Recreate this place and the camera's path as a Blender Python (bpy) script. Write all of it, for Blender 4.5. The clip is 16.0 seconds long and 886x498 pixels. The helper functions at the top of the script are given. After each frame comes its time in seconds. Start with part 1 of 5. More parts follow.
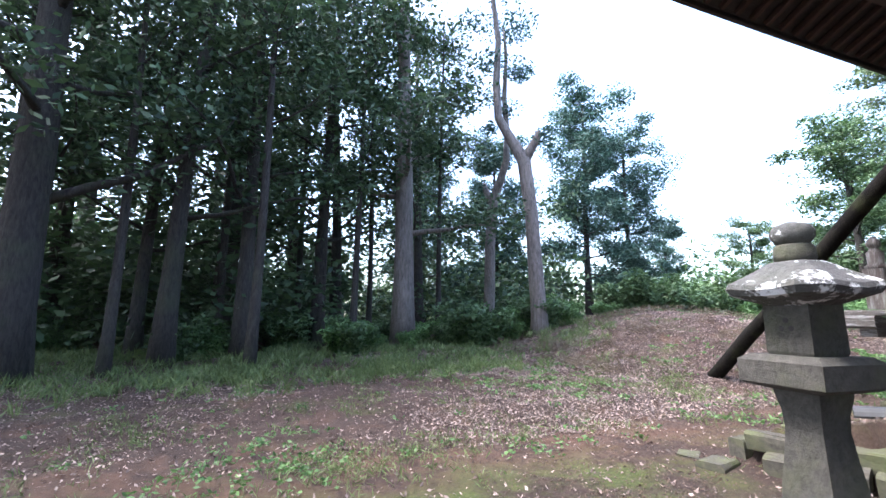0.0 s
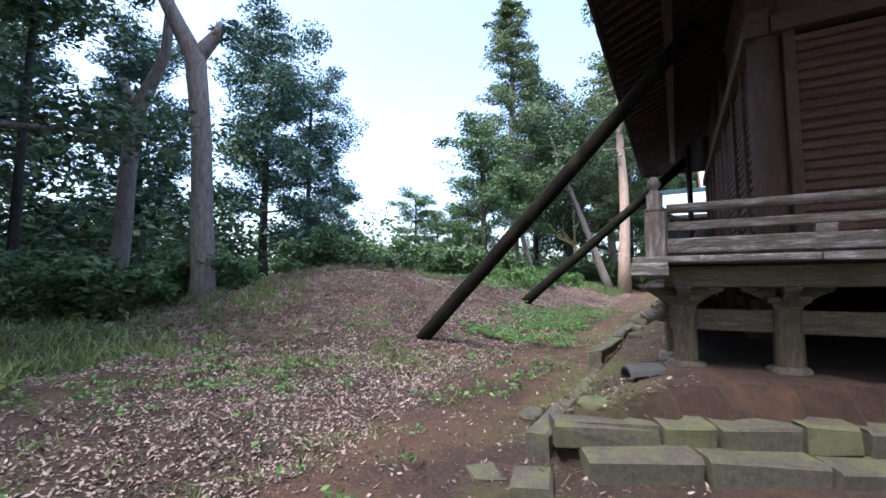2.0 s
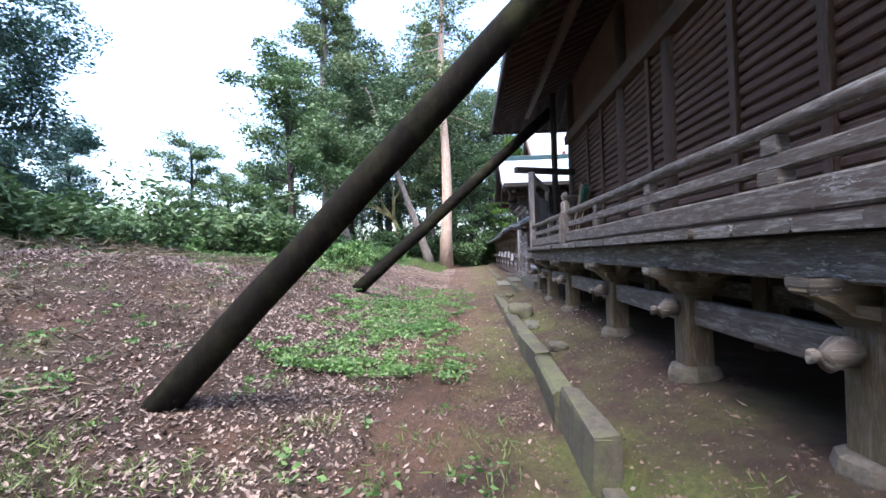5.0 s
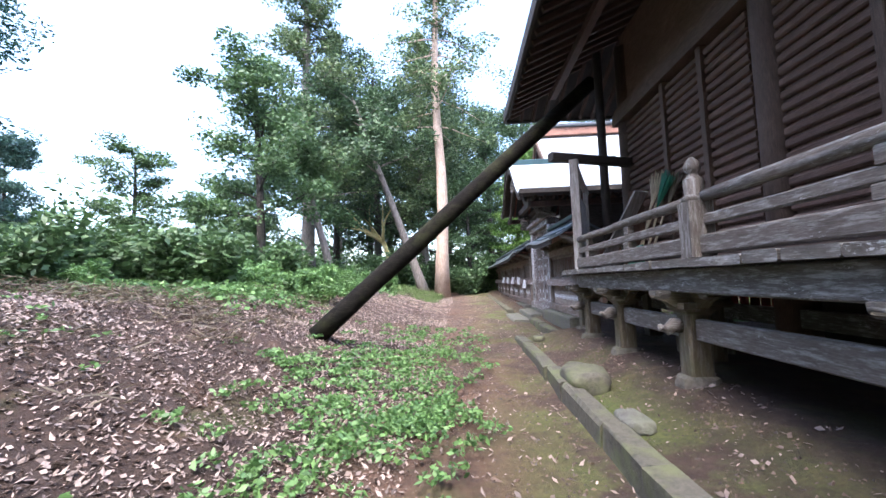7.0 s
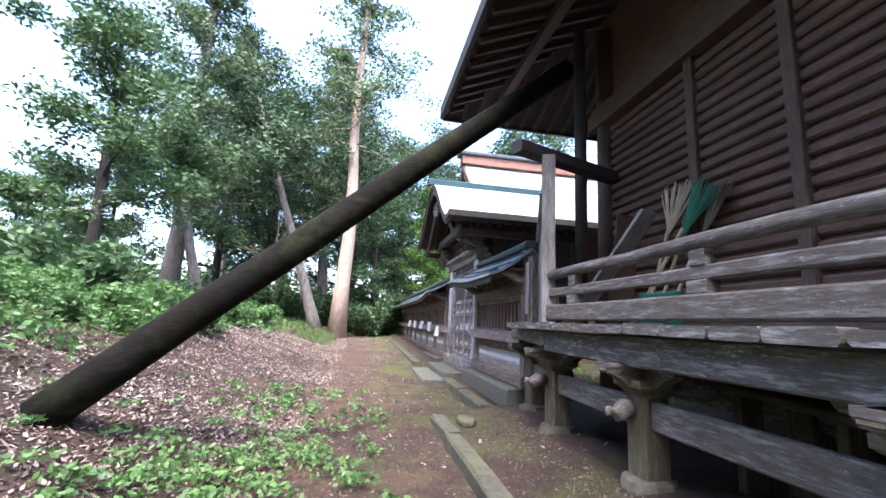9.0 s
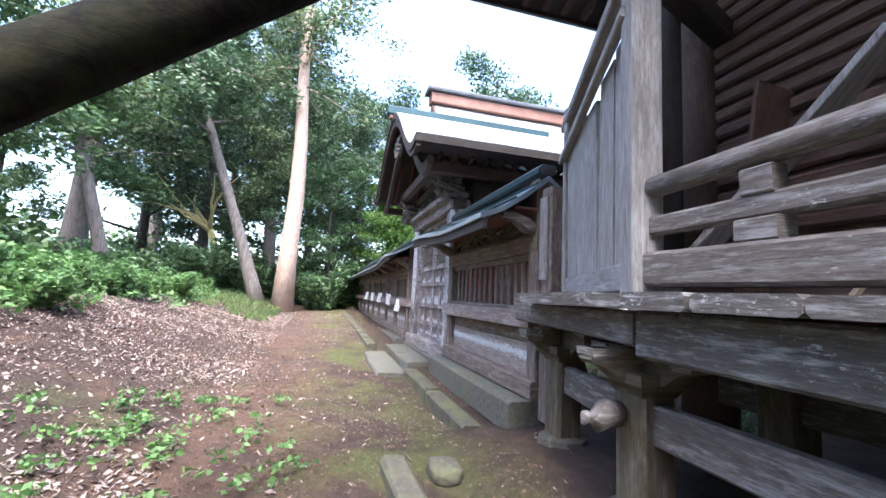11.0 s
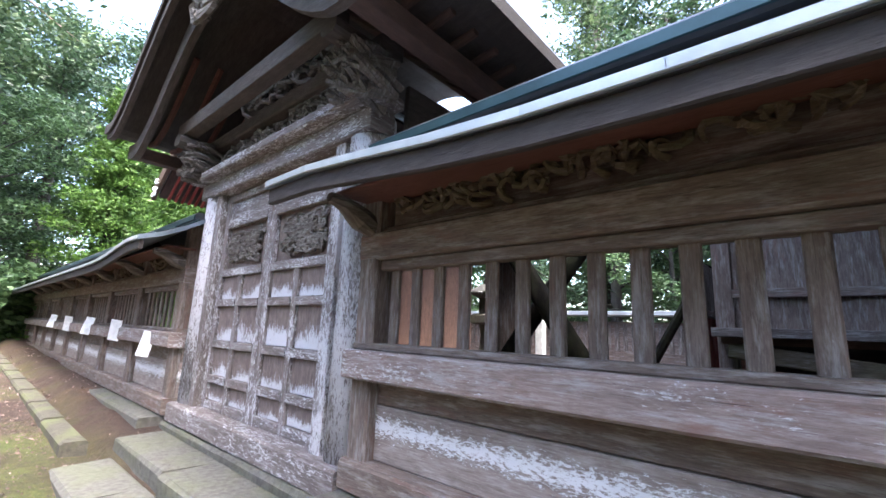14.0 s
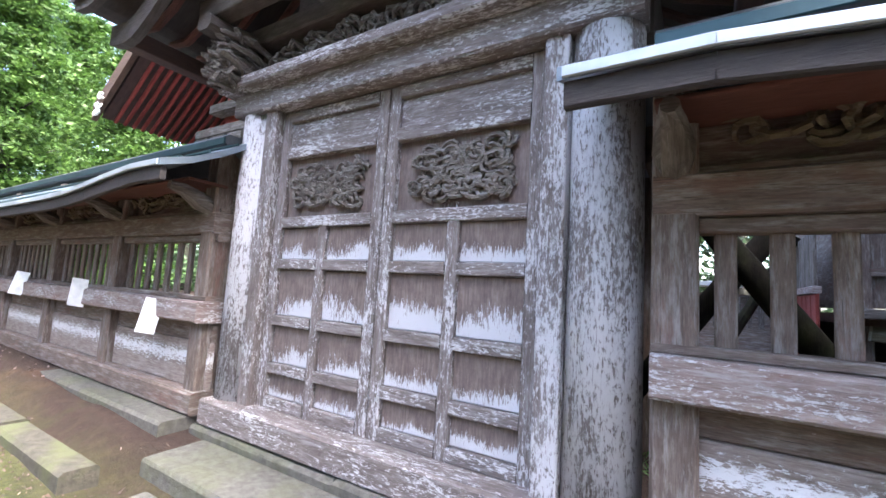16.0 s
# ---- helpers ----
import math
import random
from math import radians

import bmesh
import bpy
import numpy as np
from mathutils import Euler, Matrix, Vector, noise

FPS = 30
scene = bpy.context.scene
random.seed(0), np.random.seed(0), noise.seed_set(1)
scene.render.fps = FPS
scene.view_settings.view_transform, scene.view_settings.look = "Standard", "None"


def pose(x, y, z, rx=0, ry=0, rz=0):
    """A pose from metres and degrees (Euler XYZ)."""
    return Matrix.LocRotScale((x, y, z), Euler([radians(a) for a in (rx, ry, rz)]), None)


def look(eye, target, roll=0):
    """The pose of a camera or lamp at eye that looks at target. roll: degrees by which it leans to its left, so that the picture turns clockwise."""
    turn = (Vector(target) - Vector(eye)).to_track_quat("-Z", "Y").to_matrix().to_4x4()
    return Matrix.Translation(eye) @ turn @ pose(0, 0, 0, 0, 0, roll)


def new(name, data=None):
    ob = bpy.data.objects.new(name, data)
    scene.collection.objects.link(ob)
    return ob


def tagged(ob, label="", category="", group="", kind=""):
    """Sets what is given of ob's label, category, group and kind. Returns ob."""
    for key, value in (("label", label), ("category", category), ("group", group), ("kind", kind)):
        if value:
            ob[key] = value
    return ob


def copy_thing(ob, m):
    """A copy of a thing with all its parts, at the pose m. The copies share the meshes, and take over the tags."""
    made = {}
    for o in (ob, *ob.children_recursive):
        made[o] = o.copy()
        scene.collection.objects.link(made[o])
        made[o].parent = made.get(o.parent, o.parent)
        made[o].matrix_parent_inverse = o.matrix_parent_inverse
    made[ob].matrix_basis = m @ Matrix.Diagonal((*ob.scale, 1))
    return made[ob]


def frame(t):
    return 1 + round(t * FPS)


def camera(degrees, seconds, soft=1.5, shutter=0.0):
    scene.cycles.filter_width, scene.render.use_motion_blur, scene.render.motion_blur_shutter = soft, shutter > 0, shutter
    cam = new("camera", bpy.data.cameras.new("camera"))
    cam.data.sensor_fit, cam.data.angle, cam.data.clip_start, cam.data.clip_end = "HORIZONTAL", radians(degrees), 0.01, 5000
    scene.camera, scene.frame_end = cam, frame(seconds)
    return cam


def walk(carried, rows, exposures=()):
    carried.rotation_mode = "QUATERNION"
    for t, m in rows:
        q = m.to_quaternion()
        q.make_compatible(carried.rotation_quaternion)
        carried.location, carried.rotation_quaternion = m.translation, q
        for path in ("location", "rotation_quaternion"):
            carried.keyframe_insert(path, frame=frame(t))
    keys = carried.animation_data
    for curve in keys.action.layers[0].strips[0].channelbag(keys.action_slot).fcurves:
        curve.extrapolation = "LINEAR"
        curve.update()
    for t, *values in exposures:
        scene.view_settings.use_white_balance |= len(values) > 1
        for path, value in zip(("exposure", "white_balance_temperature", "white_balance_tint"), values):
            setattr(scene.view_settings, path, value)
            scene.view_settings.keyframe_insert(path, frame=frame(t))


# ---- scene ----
cam = camera(92.4, 16.0)
PATH = [
    (0, (-0.027, -0.329, 1.53), (0.581, 1.55, 1.852), 0.2),
    (0.5, (0.067, 0.295, 1.528), (0.931, 2.073, 1.832), -0.6),
    (1, (0.279, 0.988, 1.517), (1.513, 2.551, 1.703), -2.1),
    (1.5, (0.655, 1.626, 1.461), (2.16, 2.928, 1.65), -1.2),
    (2, (1.129, 2.145, 1.415), (2.877, 3.104, 1.572), -0.2),
    (2.5, (1.514, 2.574, 1.442), (3.36, 3.333, 1.569), -1.9),
    (3, (1.994, 2.902, 1.445), (3.94, 3.351, 1.559), -0.2),
    (3.5, (2.477, 3.229, 1.453), (4.451, 3.535, 1.557), 0.4),
    (4, (3.051, 3.424, 1.479), (5.045, 3.582, 1.496), -0.1),
    (4.2, (3.288, 3.481, 1.516), (5.284, 3.605, 1.509), -1.0),
    (6.3, (6.392, 4.013, 1.508), (8.385, 4.145, 1.611), -1.8),
    (6.5, (6.658, 4.024, 1.498), (8.651, 4.151, 1.615), -1.8),
    (7, (7.318, 4.026, 1.524), (9.31, 4.102, 1.678), -2.1),
    (7.5, (7.976, 3.97, 1.544), (9.966, 3.922, 1.738), -2.1),
    (8, (8.569, 3.982, 1.572), (10.55, 3.813, 1.793), -0.1),
    (8.5, (9.188, 3.955, 1.566), (11.143, 3.672, 1.879), 2.1),
    (9, (9.768, 3.986, 1.582), (11.707, 3.631, 1.924), 2.7),
    (9.2, (10.004, 3.985, 1.56), (11.927, 3.586, 1.915), 2.6),
    (11.3, (12.333, 3.459, 1.58), (14.242, 2.894, 1.771), 2.5),
    (11.5, (12.591, 3.403, 1.606), (14.493, 2.812, 1.784), 2.1),
    (12, (13.309, 3.375, 1.62), (15.203, 2.759, 1.796), 2.9),
    (12.5, (14.026, 3.361, 1.623), (15.882, 2.668, 1.895), 4.1),
    (13, (14.705, 3.422, 1.611), (16.551, 2.721, 1.928), 3.9),
    (13.5, (15.247, 3.422, 1.604), (16.95, 2.431, 1.949), 3.9),
    (14, (15.668, 3.38, 1.615), (16.97, 1.909, 1.993), 2.3),
    (14.5, (16.204, 3.437, 1.625), (17.311, 1.807, 1.966), 2.7),
    (15, (16.713, 3.476, 1.645), (17.785, 1.817, 1.959), 1.6),
    (15.5, (17.105, 3.541, 1.652), (18.085, 1.817, 1.915), 1.4),
    (16, (17.46, 3.591, 1.667), (18.507, 1.899, 1.868), 3.5),
]
walk(cam, [(t, look(eye, target, roll)) for t, eye, target, roll in PATH], [(0, 3.0, 6000, 13), (0.6, 2.42, 6000, 13), (2.5, 2.22, 6050, 13), (4.2, 2.52, 6050, 13), (7.0, 2.9, 6050, 13), (9.0, 2.97, 6050, 13), (12.0, 3.32, 6050, 12), (14.0, 3.6, 6350, 12), (15.0, 3.85, 6350, 12), (16.0, 3.75, 6350, 12)])

# ---- light ----
world = bpy.data.worlds.new("sky")
scene.world = world
world.use_nodes = True
wn = world.node_tree
sky = wn.nodes.new("ShaderNodeTexSky")
sky.sky_type = "NISHITA"
sky.sun_disc = False
SUN_EL, SUN_AZ = radians(62), radians(-75)
sky.sun_elevation, sky.sun_rotation = SUN_EL, SUN_AZ
sky.air_density, sky.dust_density, sky.ozone_density = 1.0, 3.5, 1.0
wn.links.new(sky.outputs[0], wn.nodes["Background"].inputs[0])
wn.nodes["Background"].inputs[1].default_value = 0.15
sun_data = bpy.data.lights.new("sun", "SUN")
sun_data.energy, sun_data.angle, sun_data.color = 0.9, radians(15), (1.0, 0.96, 0.90)
sun = new("sun", sun_data)
sun_from = Vector((math.sin(SUN_AZ) * math.cos(SUN_EL), math.cos(SUN_AZ) * math.cos(SUN_EL), math.sin(SUN_EL)))
sun.matrix_world = look(sun_from * 50, (0, 0, 0))


# ---- materials ----
class Nodes:
    """A short way to write node trees."""

    def __init__(self, name, rough=0.85, metal=0.0):
        self.m = bpy.data.materials.new(name)
        self.m.use_nodes = True
        self.t = self.m.node_tree
        self.b = self.t.nodes["Principled BSDF"]
        self.b.inputs["Roughness"].default_value = rough
        self.b.inputs["Metallic"].default_value = metal

    def n(self, kind, **props):
        node = self.t.nodes.new("ShaderNode" + kind)
        for k, v in props.items():
            node.inputs[k.replace("_", " ")].default_value = v
        return node

    def l(self, a, b):
        self.t.links.new(a, b)

    def coord(self, which="Object", scale=(1, 1, 1), shift=True):
        c = self.n("TexCoord")
        mp = self.n("Mapping", Scale=scale)
        self.l(c.outputs[which], mp.inputs["Vector"])
        if shift:
            oi = self.n("ObjectInfo")
            k = self.math("MULTIPLY", oi.outputs["Random"], 37.0)
            self.l(k, mp.inputs["Location"])
        return mp.outputs[0]

    def math(self, op, a, b=None, c=None):
        x = self.n("Math")
        x.operation = op
        for i, v in enumerate((a, b, c)):
            if v is None:
                continue
            if isinstance(v, (int, float)):
                x.inputs[i].default_value = v
            else:
                self.l(v, x.inputs[i])
        return x.outputs[0]

    def noise(self, vec, scale=5.0, detail=6.0, rough=0.6, dist=0.0):
        x = self.n("TexNoise", Scale=scale, Detail=detail, Roughness=rough, Distortion=dist)
        self.l(vec, x.inputs["Vector"])
        return x.outputs["Fac"]

    def ramp(self, fac, stops):
        r = self.n("ValToRGB")
        self.l(fac, r.inputs[0])
        e = r.color_ramp.elements
        while len(e) < len(stops):
            e.new(0.5)
        for el, (p, c) in zip(e, stops):
            el.position = p
            el.color = (*c, 1) if len(c) == 3 else c
        return r.outputs[0]

    def step(self, v, lo, hi):
        r = self.n("MapRange")
        self.l(v, r.inputs[0])
        r.inputs[1].default_value, r.inputs[2].default_value = lo, hi
        return r.outputs[0]

    def mix(self, fac, a, b):
        x = self.n("Mix")
        x.data_type = "RGBA"
        for i, v in ((0, fac), (6, a), (7, b)):
            if isinstance(v, (int, float)):
                x.inputs[i].default_value = v
            elif isinstance(v, tuple):
                x.inputs[i].default_value = (*v, 1)
            else:
                self.l(v, x.inputs[i])
        return x.outputs[2]

    def done(self, col, bump=None, strength=0.4, dist=0.01):
        if isinstance(col, tuple):
            self.b.inputs["Base Color"].default_value = (*col, 1)
        else:
            self.l(col, self.b.inputs["Base Color"])
        if bump is not None:
            bp = self.n("Bump", Strength=strength, Distance=dist)
            self.l(bump, bp.inputs["Height"])
            self.l(bp.outputs[0], self.b.inputs["Normal"])
        return self.m


def wood(name, dark, mid, light, paint=0.0, paint_col=(0.57, 0.565, 0.59), rot=0.0, moss=0.0, grey=0.0):
    """Weathered timber with grain along the UV's u, drying cracks, flaking paint, soot and moss."""
    k = Nodes(name, 0.82)
    fine = k.noise(k.coord("UV", (2.6, 30, 1)), 5, 9, 0.72, 0.35)
    blot = k.noise(k.coord("UV", (3.2, 9, 1)), 2.4, 9, 0.7, 0.2)
    big = k.noise(k.coord("UV", (1.0, 2.2, 1)), 1.6, 5, 0.6)
    v = k.math("ADD", k.math("MULTIPLY", fine, 0.55), k.math("MULTIPLY", blot, 0.45))
    col = k.ramp(v, [(0.33, dark), (0.5, mid), (0.68, light)])
    stain = k.step(big, 0.35, 0.7)
    col = k.mix(k.math("MULTIPLY", stain, 0.5), col, dark)
    if grey:
        gm = k.step(k.noise(k.coord("UV", (1.6, 11, 1)), 3.0, 9, 0.74), 0.5, 0.64)
        col = k.mix(k.math("MULTIPLY", gm, grey), col, (0.40, 0.395, 0.40))
    if rot:
        rm = k.step(k.noise(k.coord("UV", (1.1, 4, 1)), 2.1, 8, 0.72), 0.55, 0.64)
        col = k.mix(k.math("MULTIPLY", rm, rot), col, (0.17, 0.075, 0.055))
    height = v
    if paint:
        pm = k.noise(k.coord("UV", (6.5, 17, 1)), 4.2, 12, 0.78, 0.25)
        area = k.noise(k.coord("UV", (1.3, 4, 1)), 1.6, 4, 0.55)
        pm = k.math("ADD", k.math("ADD", pm, k.math("MULTIPLY", area, 0.5)), k.math("MULTIPLY", fine, 0.3))
        pm = k.step(pm, 1.15 - paint * 0.48, 1.21 - paint * 0.48)
        col = k.mix(k.math("MULTIPLY", pm, 0.92), col, paint_col)
        height = k.math("ADD", k.math("MULTIPLY", v, 0.7), k.math("MULTIPLY", pm, 0.4))
    crack = k.step(k.noise(k.coord("UV", (1.3, 55, 1)), 3.5, 4, 0.6, 0.2), 0.30, 0.36)
    col = k.mix(k.math("MULTIPLY", k.math("SUBTRACT", 1.0, crack), 0.75), col, tuple(c * 0.4 for c in dark))
    if moss:
        mm = k.step(k.noise(k.coord("Object", (1, 1, 1)), 2.3, 7, 0.7), 0.5, 0.68)
        col = k.mix(k.math("MULTIPLY", mm, moss), col, (0.10, 0.115, 0.045))
    return k.done(col, k.math("ADD", height, k.math("MULTIPLY", crack, 0.5)), 0.6, 0.012)


def panel_wood(name):
    """Brown boards from whose lower part white paint flakes upward in broken streaks."""
    k = Nodes(name, 0.85)
    fine = k.noise(k.coord("Object", (30, 30, 3)), 3, 9, 0.72, 0.3)
    blot = k.noise(k.coord("Object", (7, 7, 4)), 2.5, 8, 0.7)
    v = k.math("ADD", k.math("MULTIPLY", fine, 0.5), k.math("MULTIPLY", blot, 0.5))
    col = k.ramp(v, [(0.32, (0.075, 0.056, 0.050)), (0.5, (0.150, 0.115, 0.105)), (0.7, (0.26, 0.215, 0.20))])
    gen = k.n("TexCoord")
    sep = k.n("SeparateXYZ")
    k.l(gen.outputs["Generated"], sep.inputs[0])
    streak = k.noise(k.coord("Object", (46, 5, 9)), 2.4, 12, 0.78, 0.2)
    patch = k.noise(k.coord("Object", (3, 1, 2.4)), 1.6, 3, 0.5)
    w = k.math("ADD", k.math("MULTIPLY", sep.outputs["Z"], -0.5), k.math("ADD", k.math("MULTIPLY", streak, 0.95), k.math("MULTIPLY", patch, 0.6)))
    pm = k.step(w, 0.62, 0.68)
    col = k.mix(k.math("MULTIPLY", pm, 0.9), col, (0.54, 0.55, 0.59))
    return k.done(col, k.math("ADD", v, pm), 0.45, 0.01)


def stone(name, base=(0.20, 0.195, 0.17), moss=0.8, pale=0.0):
    k = Nodes(name, 0.92)
    o = k.coord("Object")
    f = k.noise(o, 22, 8, 0.7)
    b = k.noise(o, 3.2, 5, 0.6)
    col = k.ramp(f, [(0.3, tuple(c * 0.5 for c in base)), (0.55, base), (0.8, tuple(min(1, c * 1.55) for c in base))])
    col = k.mix(k.math("MULTIPLY", k.step(b, 0.45, 0.62), moss), col, (0.095, 0.108, 0.045))
    if pale:
        pm = k.step(k.noise(o, 7.5, 9, 0.7), 0.55, 0.60)
        col = k.mix(k.math("MULTIPLY", pm, pale), col, (0.72, 0.74, 0.76))
    return k.done(col, k.math("ADD", f, b), 0.7, 0.02)


def bark(name, dark, light, scale=1.0, moss=0.3):
    k = Nodes(name, 0.95)
    f = k.noise(k.coord("Object", (7 * scale, 7 * scale, 1.6 * scale)), 3, 8, 0.7, 0.6)
    b = k.noise(k.coord("Object"), 0.9, 4, 0.6)
    col = k.ramp(f, [(0.3, dark), (0.7, light)])
    col = k.mix(k.math("MULTIPLY", k.step(b, 0.5, 0.7), moss), col, (0.07, 0.085, 0.04))
    return k.done(col, f, 0.8, 0.04)


def leaf(name, dark, light, trans=0.25):
    k = Nodes(name, 0.55)
    g = k.n("NewGeometry")
    big = k.noise(k.coord("Object"), 0.55, 3, 0.5)
    v = k.math("ADD", k.math("MULTIPLY", g.outputs["Random Per Island"], 0.6), k.math("MULTIPLY", big, 0.5))
    col = k.ramp(v, [(0.2, dark), (0.85, light)])
    k.l(col, k.b.inputs["Base Color"])
    tr = k.n("BsdfTranslucent")
    k.l(col, tr.inputs[0])
    mx = k.n("MixShader")
    mx.inputs[0].default_value = trans
    k.l(k.b.outputs[0], mx.inputs[1])
    k.l(tr.outputs[0], mx.inputs[2])
    k.l(mx.outputs[0], k.t.nodes["Material Output"].inputs[0])
    return k.m


def flat_mat(name, col, rough=0.6, metal=0.0, grain=20.0):
    k = Nodes(name, rough, metal)
    f = k.noise(k.coord("Object"), grain, 5, 0.6)
    c = k.ramp(f, [(0.3, tuple(x * 0.72 for x in col)), (0.75, tuple(min(1, x * 1.2) for x in col))])
    return k.done(c, f, 0.15, 0.004)


def ground_mat():
    k = Nodes("forest_soil", 0.95)
    o = k.coord("Object", shift=False)
    sep = k.n("SeparateXYZ")
    k.l(o, sep.inputs[0])
    fine = k.math("ADD", k.math("MULTIPLY", k.noise(o, 11, 10, 0.75), 0.6), k.math("MULTIPLY", k.noise(o, 48, 8, 0.8), 0.4))
    mid = k.noise(o, 1.3, 7, 0.68)
    big = k.noise(o, 0.33, 4, 0.6)
    soil = k.ramp(fine, [(0.28, (0.016, 0.009, 0.007)), (0.5, (0.042, 0.023, 0.016)), (0.66, (0.078, 0.047, 0.036)), (0.8, (0.140, 0.100, 0.083))])
    orange = k.ramp(fine, [(0.3, (0.052, 0.025, 0.015)), (0.75, (0.135, 0.076, 0.048))])
    moss = k.ramp(k.noise(o, 30, 7, 0.75), [(0.3, (0.026, 0.036, 0.008)), (0.7, (0.105, 0.128, 0.026))])
    trail = k.math("SUBTRACT", 1.0, k.step(k.math("ABSOLUTE", k.math("SUBTRACT", sep.outputs["Y"], 4.0)), 0.4, 1.3))
    col = k.mix(k.step(k.math("ADD", mid, k.math("MULTIPLY", trail, 0.12)), 0.52, 0.68), soil, orange)
    # moss between the path and the kerb
    along = k.math("ABSOLUTE", k.math("SUBTRACT", sep.outputs["Y"], 3.05))
    verge = k.math("SUBTRACT", 1.0, k.step(along, 0.15, 0.95))
    mm = k.math("MULTIPLY", verge, k.step(k.math("ADD", mid, k.math("MULTIPLY", big, 0.4)), 0.64, 0.80))
    col = k.mix(mm, col, moss)
    # thin moss in scattered patches
    col = k.mix(k.math("MULTIPLY", k.step(k.noise(o, 0.9, 6, 0.68), 0.54, 0.70), 0.55), col, moss)
    return k.done(col, k.math("ADD", fine, mid), 1.0, 0.06)


def peel_wood(name):
    """Wide old boards with a horizontal band of small white paint flakes."""
    k = Nodes(name, 0.88)
    fine = k.noise(k.coord("UV", (2.0, 26, 1)), 4, 9, 0.72, 0.4)
    blot = k.noise(k.coord("UV", (2.5, 7, 1)), 2.6, 9, 0.72, 0.2)
    v = k.math("ADD", k.math("MULTIPLY", fine, 0.55), k.math("MULTIPLY", blot, 0.45))
    col = k.ramp(v, [(0.32, (0.105, 0.078, 0.066)), (0.5, (0.255, 0.210, 0.188)), (0.7, (0.44, 0.40, 0.375))])
    gen = k.n("TexCoord")
    sep = k.n("SeparateXYZ")
    k.l(gen.outputs["Generated"], sep.inputs[0])
    band = k.math("SUBTRACT", 0.30, k.math("ABSOLUTE", k.math("SUBTRACT", sep.outputs["Z"], 0.62)))
    flake = k.noise(k.coord("UV", (9, 22, 1)), 3.4, 12, 0.8, 0.15)
    pm = k.step(k.math("ADD", flake, k.math("MULTIPLY", band, 0.62)), 0.60, 0.635)
    col = k.mix(k.math("MULTIPLY", pm, 0.94), col, (0.70, 0.70, 0.72))
    return k.done(col, k.math("ADD", v, pm), 0.6, 0.012)


M_HALL = wood("hall_wood", (0.054, 0.030, 0.023), (0.130, 0.073, 0.052), (0.225, 0.138, 0.102))
M_POST = wood("column_wood", (0.048, 0.030, 0.023), (0.112, 0.070, 0.052), (0.19, 0.127, 0.097))
M_DECK = wood("deck_wood", (0.042, 0.036, 0.032), (0.097, 0.086, 0.077), (0.185, 0.172, 0.164), paint=0.28, paint_col=(0.420, 0.420, 0.437), grey=0.6)
M_RAIL = wood("rail_wood", (0.048, 0.038, 0.032), (0.118, 0.098, 0.086), (0.225, 0.202, 0.188), paint=0.22, paint_col=(0.430, 0.430, 0.445), grey=0.5)
M_PILLAR = wood("pillar_wood", (0.042, 0.030, 0.019), (0.105, 0.082, 0.052), (0.190, 0.158, 0.108), moss=0.3, grey=0.2)
M_FENCE = wood("fence_wood", (0.062, 0.045, 0.037), (0.156, 0.119, 0.100), (0.275, 0.231, 0.206), paint=0.1, grey=0.45, rot=0.4)
M_FENCE_RED = wood("fence_rail_wood", (0.115, 0.082, 0.075), (0.255, 0.195, 0.178), (0.42, 0.37, 0.355), paint=0.36, rot=0.6, grey=0.6)
M_GATE = wood("gate_wood", (0.078, 0.062, 0.058), (0.172, 0.144, 0.136), (0.31, 0.280, 0.275), paint=0.42, grey=0.5)
M_GATE_POST = wood("gate_post_wood", (0.095, 0.076, 0.072), (0.20, 0.172, 0.166), (0.34, 0.31, 0.31), paint=0.63, grey=0.5)
M_PANEL = panel_wood("gate_panel_wood")
M_PEEL = peel_wood("fence_board_wood")
M_CARVE = wood("carved_wood", (0.050, 0.042, 0.036), (0.125, 0.108, 0.095), (0.23, 0.21, 0.19), grey=0.4)
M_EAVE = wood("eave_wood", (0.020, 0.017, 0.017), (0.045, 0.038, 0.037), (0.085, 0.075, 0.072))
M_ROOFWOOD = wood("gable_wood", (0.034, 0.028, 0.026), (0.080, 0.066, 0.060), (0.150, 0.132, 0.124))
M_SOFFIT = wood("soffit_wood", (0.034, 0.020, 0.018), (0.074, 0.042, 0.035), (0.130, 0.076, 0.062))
M_RED = wood("red_lacquer", (0.11, 0.018, 0.014), (0.24, 0.035, 0.028), (0.34, 0.075, 0.06))
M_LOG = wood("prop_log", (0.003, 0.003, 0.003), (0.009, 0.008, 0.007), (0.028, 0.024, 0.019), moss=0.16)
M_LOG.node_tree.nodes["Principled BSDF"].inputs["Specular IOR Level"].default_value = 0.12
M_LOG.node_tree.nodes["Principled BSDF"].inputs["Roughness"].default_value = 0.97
M_SCREEN = wood("screen_board", (0.125, 0.113, 0.110), (0.275, 0.258, 0.254), (0.483, 0.467, 0.467), paint=0.12, grey=0.75, rot=0.45)
M_STONE = stone("kerb_stone", (0.070, 0.064, 0.050), 0.7)
M_SLAB = stone("step_slab", (0.105, 0.102, 0.092), 0.35)
M_LANTERN = stone("lantern_stone", (0.063, 0.059, 0.051), 0.35)
M_LANTERN_TOP = stone("lantern_cap_stone", (0.085, 0.084, 0.084), 0.15, 0.8)
M_BASE = stone("base_stone", (0.112, 0.098, 0.083), 0.3)
M_METAL = flat_mat("roof_metal", (0.40, 0.45, 0.49), 0.4, 0.35, 3)
